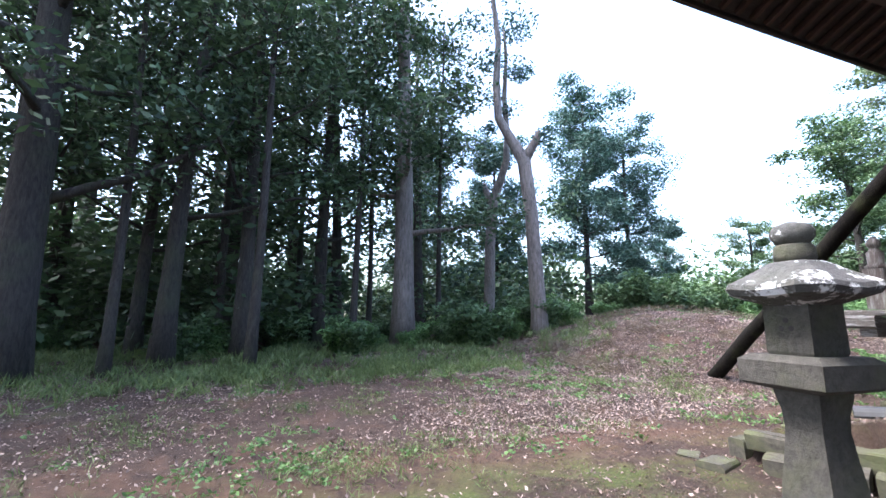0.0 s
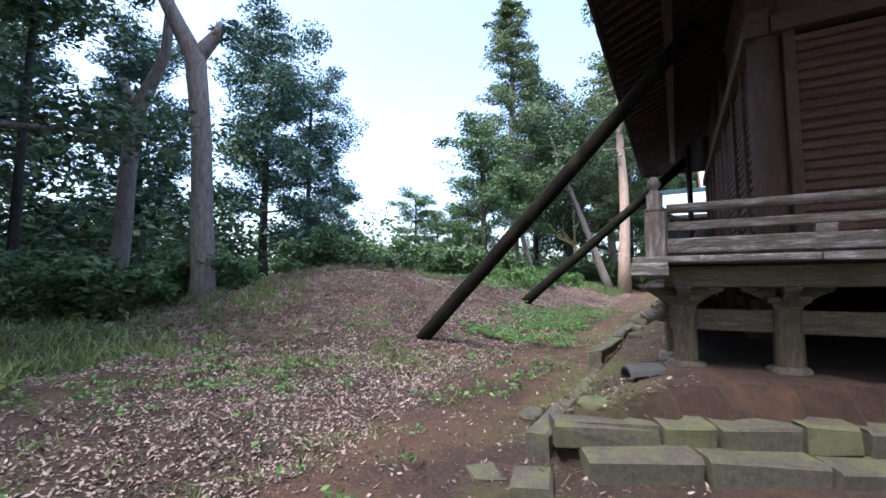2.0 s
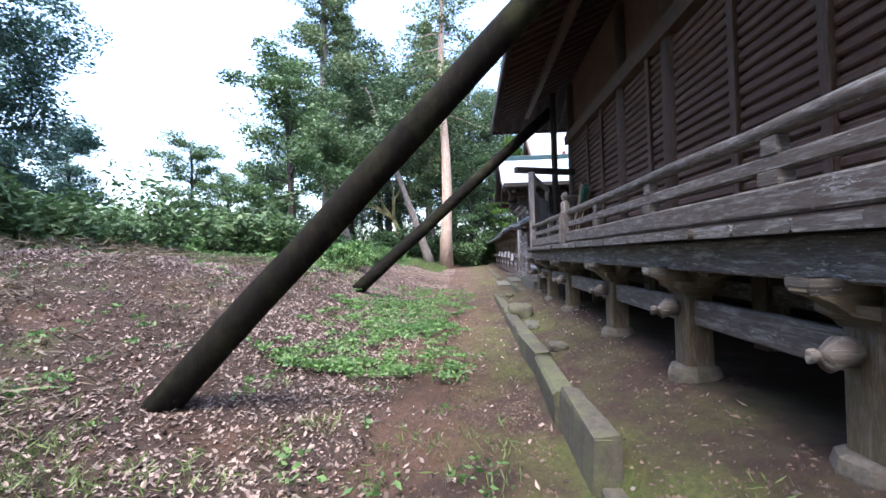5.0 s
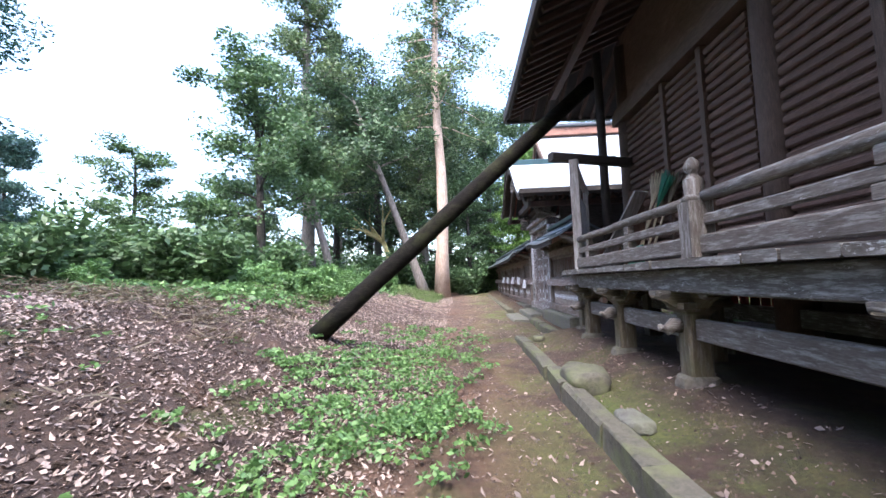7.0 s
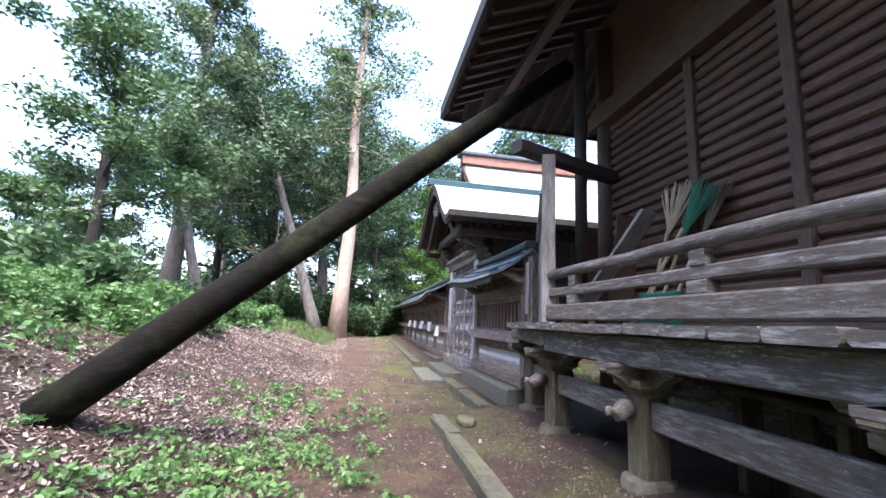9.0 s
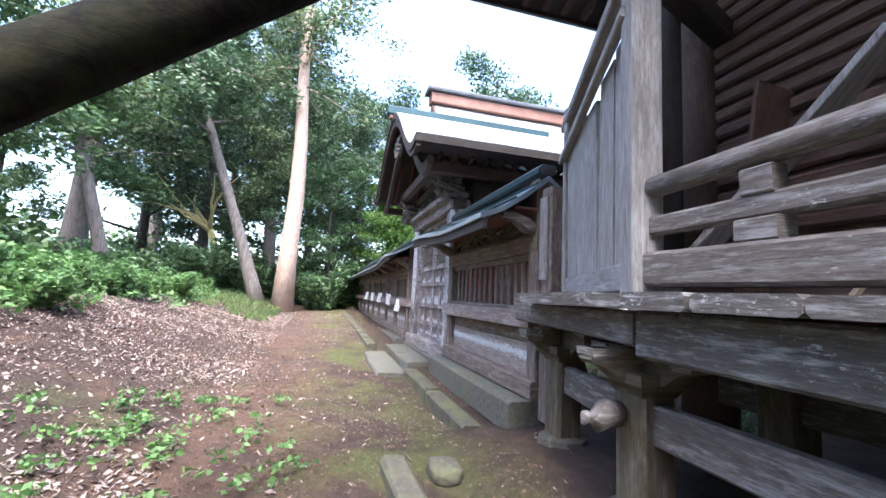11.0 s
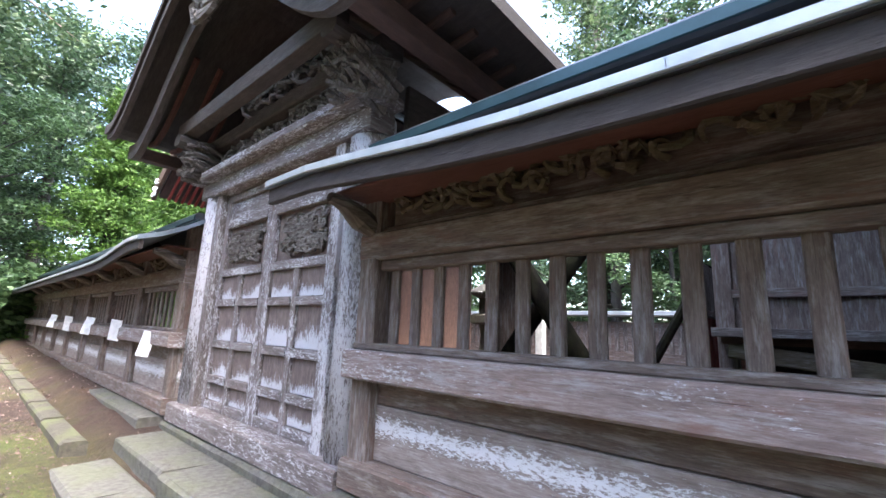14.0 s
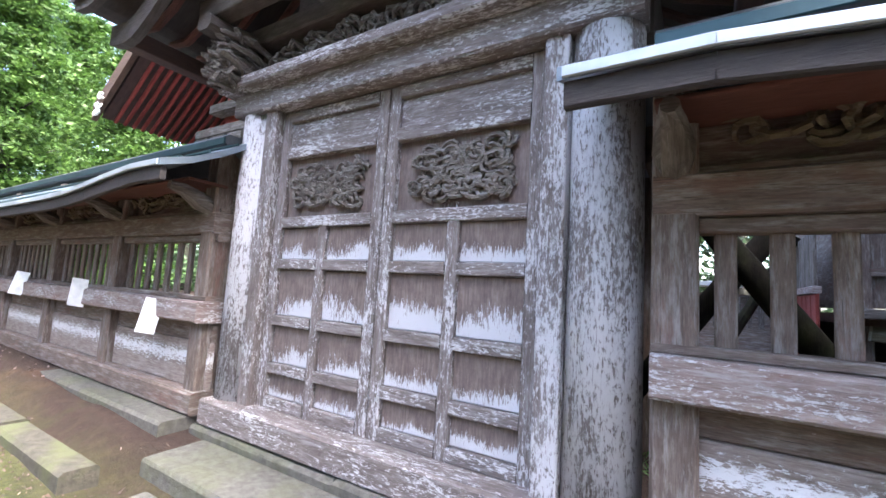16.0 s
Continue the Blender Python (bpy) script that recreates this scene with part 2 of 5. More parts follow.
M_METAL_BLUE = flat_mat("weathered_roof_metal", (0.20, 0.25, 0.30), 0.42, 0.35, 3)
M_SOFFIT_RED = wood("faded_red_board", (0.060, 0.024, 0.018), (0.125, 0.045, 0.034), (0.19, 0.085, 0.066))
M_METAL_EDGE = flat_mat("roof_edge_metal", (0.035, 0.075, 0.085), 0.45, 0.5, 4)
M_SLATE = flat_mat("dark_roof_edge", (0.085, 0.09, 0.10), 0.5, 0.2, 5)
M_COPPER = flat_mat("ridge_trim", (0.25, 0.12, 0.085), 0.6, 0.0, 5)
M_WHITE = flat_mat("white_paper", (0.82, 0.84, 0.84), 0.9, 0.0, 8)
M_GREEN = flat_mat("green_plastic", (0.012, 0.14, 0.085), 0.4, 0.0, 6)
M_BAMBOO = flat_mat("bamboo", (0.36, 0.29, 0.19), 0.6, 0.0, 14)
M_TILE = flat_mat("grey_tile", (0.044, 0.046, 0.050), 0.6, 0.0, 9)
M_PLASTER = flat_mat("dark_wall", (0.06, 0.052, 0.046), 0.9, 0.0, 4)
M_GROUND = ground_mat()
M_BARK = bark("cedar_bark", (0.035, 0.026, 0.021), (0.16, 0.125, 0.105))
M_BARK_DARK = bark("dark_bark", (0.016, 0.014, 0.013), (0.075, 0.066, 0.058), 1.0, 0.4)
M_BARK_PALE = bark("pale_bark", (0.26, 0.17, 0.13), (0.55, 0.43, 0.35), 0.8, 0.1)
M_BARK_GREY = bark("grey_bark", (0.08, 0.068, 0.060), (0.27, 0.235, 0.215), 0.7, 0.15)
M_BARK_YELLOW = bark("dead_branch_bark", (0.24, 0.19, 0.07), (0.52, 0.44, 0.20), 1.0, 0.1)
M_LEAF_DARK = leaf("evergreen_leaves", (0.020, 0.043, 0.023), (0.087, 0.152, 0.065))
M_LEAF_MID = leaf("broad_leaves", (0.028, 0.063, 0.025), (0.115, 0.196, 0.075))
M_LEAF_CONIFER = leaf("conifer_needles", (0.031, 0.062, 0.029), (0.150, 0.210, 0.084))
M_LEAF_BLUE = leaf("cool_leaves", (0.022, 0.059, 0.046), (0.088, 0.169, 0.121))
M_LEAF_BRIGHT = leaf("bright_leaves", (0.035, 0.085, 0.015), (0.13, 0.24, 0.045), 0.35)
M_WEED = leaf("weed_leaves", (0.040, 0.10, 0.030), (0.15, 0.27, 0.085), 0.3)
M_GRASS = leaf("grass_blades", (0.05, 0.085, 0.025), (0.17, 0.23, 0.08), 0.3)
M_LITTER = leaf("fallen_leaves", (0.034, 0.019, 0.014), (0.36, 0.275, 0.240), 0.1)
M_CRUMB = leaf("soil_crumb", (0.014, 0.008, 0.006), (0.13, 0.085, 0.064), 0.02)
M_BRUSH = leaf("dry_brush", (0.05, 0.04, 0.026), (0.16, 0.125, 0.08), 0.1)


# ---- mesh helpers ----
def lay_uv(bm):
    """UVs in metres, u along the longest side of the mesh."""
    bm.normal_update()
    if not bm.verts:
        return
    co = np.array([v.co[:] for v in bm.verts])
    ext = co.max(0) - co.min(0)
    la = int(ext.argmax())
    oth = [i for i in range(3) if i != la]
    uv = bm.loops.layers.uv.verify()
    for f in bm.faces:
        nrm = f.normal
        ax = max(range(3), key=lambda i: abs(nrm[i]))
        if ax == la:
            a, b = oth
        else:
            a = la
            b = [i for i in oth if i != ax][0]
        for lp in f.loops:
            lp[uv].uv = (lp.vert.co[a], lp.vert.co[b] + 0.37 * ax)


def part(name, bm, material, parent=None, label="", smooth=False):
    lay_uv(bm)
    me = bpy.data.meshes.new(name)
    bm.to_mesh(me)
    bm.free()
    me.materials.append(material)
    if smooth:
        me.shade_smooth()
    ob = new(name, me)
    if parent is not None:
        ob.parent = parent
    if label:
        ob["label"] = label
    return ob


def thing(name, label, category, group="", kind="", at=(0, 0, 0)):
    ob = new(name)
    ob.location = at
    return tagged(ob, label, category, group, kind)


def beam(bm, a, b, w, h, bevel=0.006, roll=0.0, wob=0.0):
    """A squared timber from a to b, w wide across and h high."""
    a, b = Vector(a), Vector(b)
    d = b - a
    ln = d.length
    x = d.normalized()
    up = Vector((0, 0, 1)) if abs(x.z) < 0.95 else Vector((1, 0, 0))
    y = up.cross(x).normalized()
    z = x.cross(y)
    seg = max(1, int(ln / 0.7)) if wob else 1
    rings = []
    c = min(bevel, w * 0.3, h * 0.3)
    prof = [(-w / 2 + c, -h / 2), (w / 2 - c, -h / 2), (w / 2, -h / 2 + c), (w / 2, h / 2 - c), (w / 2 - c, h / 2), (-w / 2 + c, h / 2), (-w / 2, h / 2 - c), (-w / 2, -h / 2 + c)]
    for i in range(seg + 1):
        o = a + x * (ln * i / seg)
        dy, dz = (random.uniform(-wob, wob), random.uniform(-wob, wob)) if wob else (0, 0)
        rings.append([bm.verts.new(o + y * (p + dy) + z * (q + dz)) for p, q in prof])
    for r0, r1 in zip(rings, rings[1:]):
        for i in range(8):
            bm.faces.new((r0[i], r0[(i + 1) % 8], r1[(i + 1) % 8], r1[i]))
    bm.faces.new(rings[0][::-1])
    bm.faces.new(rings[-1])
    return bm


def block(x0, x1, y0, y1, z0, z1, bevel=0.006, bm=None):
    bm = bm or bmesh.new()
    d = (x1 - x0, y1 - y0, z1 - z0)
    m = max(range(3), key=lambda i: d[i])
    cx, cy, cz = (x0 + x1) / 2, (y0 + y1) / 2, (z0 + z1) / 2
    if m == 0:
        return beam(bm, (x0, cy, cz), (x1, cy, cz), d[1], d[2], bevel)
    if m == 1:
        return beam(bm, (cx, y0, cz), (cx, y1, cz), d[0], d[2], bevel)
    return beam(bm, (cx, cy, z0), (cx, cy, z1), d[1], d[0], bevel)


def tube(bm, pts, radii, sides=10, cap=True, rough=0.0):
    """A round member along pts."""
    rings = []
    pts = [Vector(p) for p in pts]
    for i, p in enumerate(pts):
        d = (pts[min(i + 1, len(pts) - 1)] - pts[max(i - 1, 0)]).normalized()
        u = d.cross(Vector((0.13, 0.97, 0.2))).normalized()
        v = d.cross(u)
        ring = []
        for s in range(sides):
            a = 2 * math.pi * s / sides
            r = radii[i] * (1 + rough * random.uniform(-1, 1))
            ring.append(bm.verts.new(p + u * (r * math.cos(a)) + v * (r * math.sin(a))))
        rings.append(ring)
    for r0, r1 in zip(rings, rings[1:]):
        for i in range(sides):
            bm.faces.new((r0[i], r0[(i + 1) % sides], r1[(i + 1) % sides], r1[i]))
    if cap:
        bm.faces.new(rings[0][::-1])
        bm.faces.new(rings[-1])
    return bm


def lathe(bm, profile, at, sides=12, square=False):
    """A turned body from (radius, z) pairs; square makes it four-sided."""
    n = 4 if square else sides
    rings = []
    for r, z in profile:
        rr = r * (1.4142 if square else 1)
        rings.append([bm.verts.new((at[0] + rr * math.cos(2 * math.pi * (i + (0.5 if square else 0)) / n), at[1] + rr * math.sin(2 * math.pi * (i + (0.5 if square else 0)) / n), at[2] + z)) for i in range(n)])
    for r0, r1 in zip(rings, rings[1:]):
        for i in range(n):
            bm.faces.new((r0[i], r0[(i + 1) % n], r1[(i + 1) % n], r1[i]))
    bm.faces.new(rings[0][::-1])
    bm.faces.new(rings[-1])
    return bm


def raw(name, verts, faces, material, parent=None, label="", smooth=False):
    me = bpy.data.meshes.new(name)
    me.from_pydata(verts, [], faces)
    me.materials.append(material)
    if smooth:
        me.shade_smooth()
    ob = new(name, me)
    if parent is not None:
        ob.parent = parent
    if label:
        ob["label"] = label
    return ob


def carving(bm, x0, x1, z0, z1, y, depth, count, size, seed):
    """Relief of curling tendrils and buds within a rectangle in the wall's plane."""
    rnd = random.Random(seed)
    for _ in range(count):
        cx, cz = rnd.uniform(x0 + size, x1 - size), rnd.uniform(z0 + size * 0.6, z1 - size * 0.6)
        a0 = rnd.uniform(0, 6.28)
        turn = rnd.choice((-1, 1)) * rnd.uniform(2.5, 5.0)
        r = size * rnd.uniform(0.5, 1.0)
        pts, rad = [], []
        for i in range(7):
            f = i / 6
            a = a0 + turn * f
            rr = r * (1 - 0.7 * f)
            px = min(max(cx + rr * math.cos(a), x0), x1)
            pz = min(max(cz + rr * math.sin(a) * 0.8, z0), z1)
            pts.append((px, y + depth * (0.3 + 0.7 * math.sin(math.pi * f)) * rnd.uniform(0.7, 1), pz))
            rad.append(size * 0.2 * (1 - 0.55 * f))
        tube(bm, pts, rad, 5)
    return bm


def ramp01(v, lo, hi):
    t = min(max((v - lo) / (hi - lo), 0), 1)
    return t * t * (3 - 2 * t)


def ground_z(x, y):
    """Height of the ground: a level path, a bank along its far side, a mound, and the terrace under the hall."""
    base = 0.02 + 0.43 * min(max((x + 1) / 15.0, 0), 1) + 0.25 * min(max((x - 17) / 12, 0), 1.6)
    s = ramp01(y, 4.5, 8.0)
    along = ramp01(x, 5.2, 10.8)
    far = min(max((28 - x) / 8, 0), 1)
    bank = s * (0.22 + 0.72 * along * (0.45 + 0.55 * far))
    mound = 0.50 * math.exp(-(((x - 9.6) / 2.6) ** 2 + ((y - 9.6) / 2.1) ** 2))
    shelf = 0.30 * min(max((y - 9.5) / 4.0, 0), 1)
    z = base + bank + mound + shelf
    terrace = 0.47 + 0.20 * ramp01(-y, -2.9, -2.1)
    on = ramp01(-y, -3.06, -2.98) * ramp01(x - 0.45 * min(max(2.98 - y, 0), 3.9), 4.18, 4.32) * (1 - ramp01(x, 14.7, 16.0))
    z += (terrace - z) * on
    if x > 15.2 and y < 2.35:
        z += 0.12 * ramp01(x, 15.2, 16) * ramp01(-y, -2.35, -2.2)
    rough = s * (0.07 * noise.noise((x * 1.3, y * 1.3, 2)) + 0.05 * noise.noise((x * 2.4, y * 2.4, 8)))
    return z + rough + 0.05 * noise.noise((x * 0.7, y * 0.7, 0)) + 0.022 * noise.noise((x * 3.1, y * 3.1, 5))


# ---- ground ----
def make_ground():
    def graded(lo, hi, step, far, sign):
        pts, v, s = [], (hi if sign > 0 else lo), step
        while abs(v) < far:
            s *= 1.28
            v += sign * s
            pts.append(v)
        return pts
    xs = sorted(graded(-8, 32, 0.16, 900, -1)) + list(np.arange(-8, 32.01, 0.16)) + graded(-8, 32, 0.16, 900, 1)
    ys = sorted(graded(-4, 16, 0.16, 900, -1)) + list(np.arange(-4, 16.01, 0.16)) + graded(-4, 16, 0.16, 900, 1)
    nx = len(xs)
    verts = [(x, y, ground_z(x, y)) for y in ys for x in xs]
    faces = [(j * nx + i, j * nx + i + 1, (j + 1) * nx + i + 1, (j + 1) * nx + i) for j in range(len(ys) - 1) for i in range(nx - 1)]
    g = raw("ground", verts, faces, M_GROUND, smooth=True)
    return tagged(g, "reddish brown forest soil with moss and leaf litter", "ground", kind="structure")


make_ground()

# ---- the hall ----
DECK = 1.63
WALL_Y, WALL_X, EAST_X = 1.30, 6.50, 14.0
hall = thing("shrine_hall", "old dark wooden shrine hall on a raised veranda", "shrine hall")


def lattice_shutter(x0, x1, z0, z1, axis, at, parent):
    """A louvred shutter bay: backing board with rows of rounded slats."""
    def put(a, b, c, d, e, f, bm):
        if axis == "x":
            return block(a, b, at + c, at + d, e, f, 0.008, bm)
        return block(at - d, at - c, a, b, e, f, 0.008, bm)
    part("shutter_backing", put(x0, x1, -0.03, 0.0, z0, z1, bmesh.new()), M_HALL, parent)
    n = int((z1 - z0) / 0.098)
    for i in range(n):
        z = z0 + (i + 0.5) * (z1 - z0) / n
        bm = bmesh.new()
        if axis == "x":
            bm = beam(bm, (x0, at + 0.012, z), (x1, at + 0.012, z + random.uniform(-0.004, 0.004)), 0.05, 0.074, 0.02)
        else:
            bm = beam(bm, (at - 0.012, x0, z), (at - 0.012, x1, z + random.uniform(-0.004, 0.004)), 0.05, 0.074, 0.02)
        part("slat", bm, M_HALL, parent)


north = [6.5, 7.95, 9.40, 10.90, 12.4, 14.0]
for i, x in enumerate(north):
    if i in (1, 4):
        continue
    part("column", tube(bmesh.new(), [(x + 0.08, WALL_Y - 0.05, 0.8), (x + 0.08, WALL_Y - 0.06, 5.2)], [0.155, 0.145], 18), M_POST, hall, smooth=True)
posts = [7.3, 8.25, 9.95, 11.85, 12.7]
for x in posts:
    part("mullion", block(x - 0.045, x + 0.045, WALL_Y - 0.03, WALL_Y + 0.075, DECK + 0.1, 3.95), M_POST, hall)
spans = [(6.74, 7.255), (7.345, 8.205), (8.295, 9.32), (9.64, 9.905), (9.995, 10.82), (11.14, 11.805), (11.895, 12.655), (12.745, 13.92)]
for a, b in spans:
    bay = part("shutter", block(a, b, WALL_Y - 0.06, WALL_Y - 0.032, DECK + 0.12, 3.93), M_HALL, hall)
    lattice_shutter(a, b, DECK + 0.14, 3.92, "x", WALL_Y, bay)
part("sill_beam", block(6.5, 14.2, WALL_Y - 0.09, WALL_Y + 0.10, DECK, DECK + 0.12), M_POST, hall)
part("lintel", block(6.4, 14.25, WALL_Y - 0.09, WALL_Y + 0.13, 3.95, 4.13), M_POST, hall)
part("upper_lintel", block(6.4, 14.25, WALL_Y - 0.09, WALL_Y + 0.09, 4.13, 4.22), M_HALL, hall)
part("wall_plank", block(6.5, 14.1, WALL_Y - 0.1, WALL_Y - 0.02, 4.22, 5.4), M_HALL, hall)
part("side_lintel", block(WALL_X - 0.13, WALL_X + 0.09, -6, 1.2, 3.95, 4.13), M_POST, hall)
part("side_wall_plank", block(WALL_X + 0.02, WALL_X + 0.1, -6, 1.2, 4.13, 5.4), M_HALL, hall)
part("side_sill", block(WALL_X - 0.1, WALL_X + 0.09, -6, 1.2, DECK, DECK + 0.12), M_POST, hall)
for a, b in ((-0.55, 1.1), (-2.4, -0.85), (-4.2, -2.7), (-6.0, -4.5)):
    bay = part("shutter", block(WALL_X + 0.032, WALL_X + 0.06, a, b, DECK + 0.12, 3.93), M_HALL, hall)
    lattice_shutter(a, b, DECK + 0.14, 3.92, "y", WALL_X, bay)
    part("column", tube(bmesh.new(), [(WALL_X + 0.05, a - 0.15, 0.8), (WALL_X + 0.05, a - 0.15, 5.2)], [0.15, 0.145], 18), M_POST, hall, smooth=True)
part("corner_strip", block(WALL_X - 0.06, WALL_X + 0.02, 1.0, 1.1, DECK + 0.12, 3.95), M_POST, hall)
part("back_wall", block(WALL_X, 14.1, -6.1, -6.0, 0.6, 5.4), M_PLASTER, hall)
part("east_wall", block(14.02, 14.1, -6.0, 1.18, DECK, 5.4), M_HALL, hall)
part("inner_floor", block(WALL_X, 14.1, -6.0, 1.2, DECK - 0.12, DECK - 0.02), M_HALL, hall)
# dark sheet standing in for the shade of the open space under the floor
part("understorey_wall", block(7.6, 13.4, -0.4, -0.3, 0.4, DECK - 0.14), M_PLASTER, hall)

# eaves: sloping board roof with rafters under it
EAVE_Y, EAVE_Z, EAVE_E, EAVE_W = 2.95, 4.80, 15.95, 3.2
RISE = 0.42


def eave_lift(x):
    """The eave sags to the east: how far it stands higher towards the west corner."""
    return 0.42 * ((EAVE_E - x) / (EAVE_E - EAVE_W)) ** 2


def eave_slab():
    bm = bmesh.new()
    n = 16

    def ring(x0, x1, y0, y1, z, lift):
        xs = [x0 + (x1 - x0) * i / n for i in range(n + 1)]
        return [bm.verts.new((x, y0, z + lift * eave_lift(x))) for x in xs] + [bm.verts.new((x, y1, z + lift * eave_lift(x))) for x in reversed(xs)]
    y1, y0, x0, x1 = EAVE_Y, -7.8, EAVE_W, EAVE_E
    low = ring(x0, x1, y0, y1, EAVE_Z, 1)
    low_top = ring(x0, x1, y0, y1, EAVE_Z + 0.20, 1)
    d = 4.6
    up = ring(x0 + d, x1 - d, y0 + d, y1 - d, EAVE_Z + d * RISE, 0.5)
    up_top = ring(x0 + d, x1 - d, y0 + d, y1 - d, EAVE_Z + d * RISE + 1.6, 0.5)
    m = len(low)
    for a, b in ((low, low_top), (low_top, up_top), (up, low)):
        for i in range(m):
            bm.faces.new((a[i], a[(i + 1) % m], b[(i + 1) % m], b[i]))
    for i in range(n):
        bm.faces.new((up_top[i], up_top[i + 1], up_top[m - 2 - i], up_top[m - 1 - i]))
        bm.faces.new((up[i], up[m - 1 - i], up[m - 2 - i], up[i + 1]))
    return bm


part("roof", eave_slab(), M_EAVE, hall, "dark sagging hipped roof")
for i in range(12):
    xa, xb = (EAVE_W + (EAVE_E - EAVE_W) * k / 12 for k in (i, i + 1))
    part("eave_board", beam(bmesh.new(), (xa, EAVE_Y + 0.025, EAVE_Z + 0.04 + eave_lift(xa)), (xb + 0.003, EAVE_Y + 0.025, EAVE_Z + 0.04 + eave_lift(xb)), 0.05, 0.20), M_EAVE, hall)
part("eave_board", block(EAVE_E, EAVE_E + 0.05, -7.8, EAVE_Y, EAVE_Z - 0.06, EAVE_Z + 0.14), M_EAVE, hall)
part("eave_board", block(EAVE_W - 0.05, EAVE_W, -7.8, EAVE_Y, EAVE_Z - 0.06 + eave_lift(EAVE_W), EAVE_Z + 0.14 + eave_lift(EAVE_W)), M_EAVE, hall)
x = EAVE_W + 0.25
while x < EAVE_E - 0.1:
    reach = min(2.0, x - EAVE_W, EAVE_E - x)
    z = EAVE_Z - 0.035 + eave_lift(x)
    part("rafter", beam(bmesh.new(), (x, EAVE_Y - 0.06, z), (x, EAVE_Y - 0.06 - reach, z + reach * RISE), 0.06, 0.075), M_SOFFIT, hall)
    x += 0.24
y = EAVE_Y - 0.3
while y > -3:
    reach = min(2.0, EAVE_Y - y)
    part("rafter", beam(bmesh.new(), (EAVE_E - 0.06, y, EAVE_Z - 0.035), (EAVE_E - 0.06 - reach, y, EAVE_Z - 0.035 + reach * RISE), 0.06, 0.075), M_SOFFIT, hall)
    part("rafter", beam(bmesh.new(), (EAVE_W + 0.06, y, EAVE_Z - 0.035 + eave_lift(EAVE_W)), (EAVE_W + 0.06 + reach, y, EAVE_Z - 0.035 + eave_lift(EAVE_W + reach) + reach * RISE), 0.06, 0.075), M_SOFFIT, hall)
    y -= 0.24
part("purlin", block(EAVE_W + 0.6, EAVE_E - 0.6, 2.05, 2.17, 4.94, 5.06), M_SOFFIT, hall)

# ---- the veranda ----
ver = thing("veranda", "weathered grey wooden veranda on short posts round the hall", "veranda")
DX0, DX1, DY = 4.98, 14.75, 2.46
x = 5.0
while x < DX1:
    w = random.uniform(0.24, 0.38)
    x1 = min(x + w, DX1)
    part("floorboard", block(x, x1 - 0.008, 1.25, DY - 0.19 * max(0, x - 13.4) + random.uniform(-0.015, 0.02), DECK - 0.065 + random.uniform(-0.004, 0.004), DECK - 0.005 + random.uniform(-0.006, 0.006), 0.012), M_DECK, ver)
    x = x1
y = 1.24
while y > -5:
    w = random.uniform(0.24, 0.38)
    part("floorboard", block(DX0 + random.uniform(-0.015, 0.02), 6.4, y - w + 0.008, y, DECK - 0.065, DECK - 0.005 + random.uniform(-0.006, 0.006), 0.012), M_DECK, ver)
    y -= w
part("edge_beam", beam(bmesh.new(), (13.4, 2.30, 1.485), (15.15, 1.97, 1.495), 0.13, 0.14, 0.012, 0, 0.004), M_RAIL, ver)
part("edge_beam", beam(bmesh.new(), (5.02, 2.30, 1.465), (13.39, 2.30, 1.465), 0.13, 0.185, 0.012, 0, 0.004), M_DECK, ver)
part("edge_beam", beam(bmesh.new(), (5.36, 2.38, 1.462), (5.36, -5.0, 1.462), 0.13, 0.18, 0.012, 0, 0.004), M_PILLAR, ver)
part("end_beam", beam(bmesh.new(), (14.62, 1.98, 1.46), (14.62, 1.3, 1.46), 0.13, 0.17, 0.012), M_DECK, ver)
part("end_beam", beam(bmesh.new(), (5.0, 2.47, 1.51), (5.0, 2.2, 1.51), 0.12, 0.12, 0.02), M_DECK, ver)


def veranda_post(x, y, z0=0.72):
    p = part("pillar", block(x - 0.092, x + 0.092, y - 0.092, y + 0.092, z0, 1.20, 0.02), M_PILLAR, ver)
    part("capital", lathe(bmesh.new(), [(0.09, 0), (0.105, 0.03), (0.14, 0.055), (0.14, 0.10)], (x, y, 1.19), square=True), M_PILLAR, p)
    for d in ((1, 0), (0, 1)):
        bm = bmesh.new()
        prof = [(-0.30, 0.14), (-0.31, 0.09), (-0.22, 0.05), (-0.15, 0.0), (0.15, 0.0), (0.22, 0.05), (0.31, 0.09), (0.30, 0.14)]
        va = [bm.verts.new((x + u * d[0] - 0.045 * d[1], y + u * d[1] - 0.045 * d[0], 1.25 + v)) for u, v in prof]
        vb = [bm.verts.new((x + u * d[0] + 0.045 * d[1], y + u * d[1] + 0.045 * d[0], 1.25 + v)) for u, v in prof]
        bm.faces.new(va)
        bm.faces.new(vb[::-1])
        for i in range(8):
            bm.faces.new((va[i], vb[i], vb[(i + 1) % 8], va[(i + 1) % 8]))
        part("bracket_arm", bm, M_PILLAR, p)
        for s in (-1, 1):
            part("bearing_block", lathe(bmesh.new(), [(0.045, 0), (0.06, 0.035), (0.06, 0.065)], (x + s * 0.25 * d[0], y + s * 0.25 * d[1], 1.325), square=True), M_DECK, p)
    return p


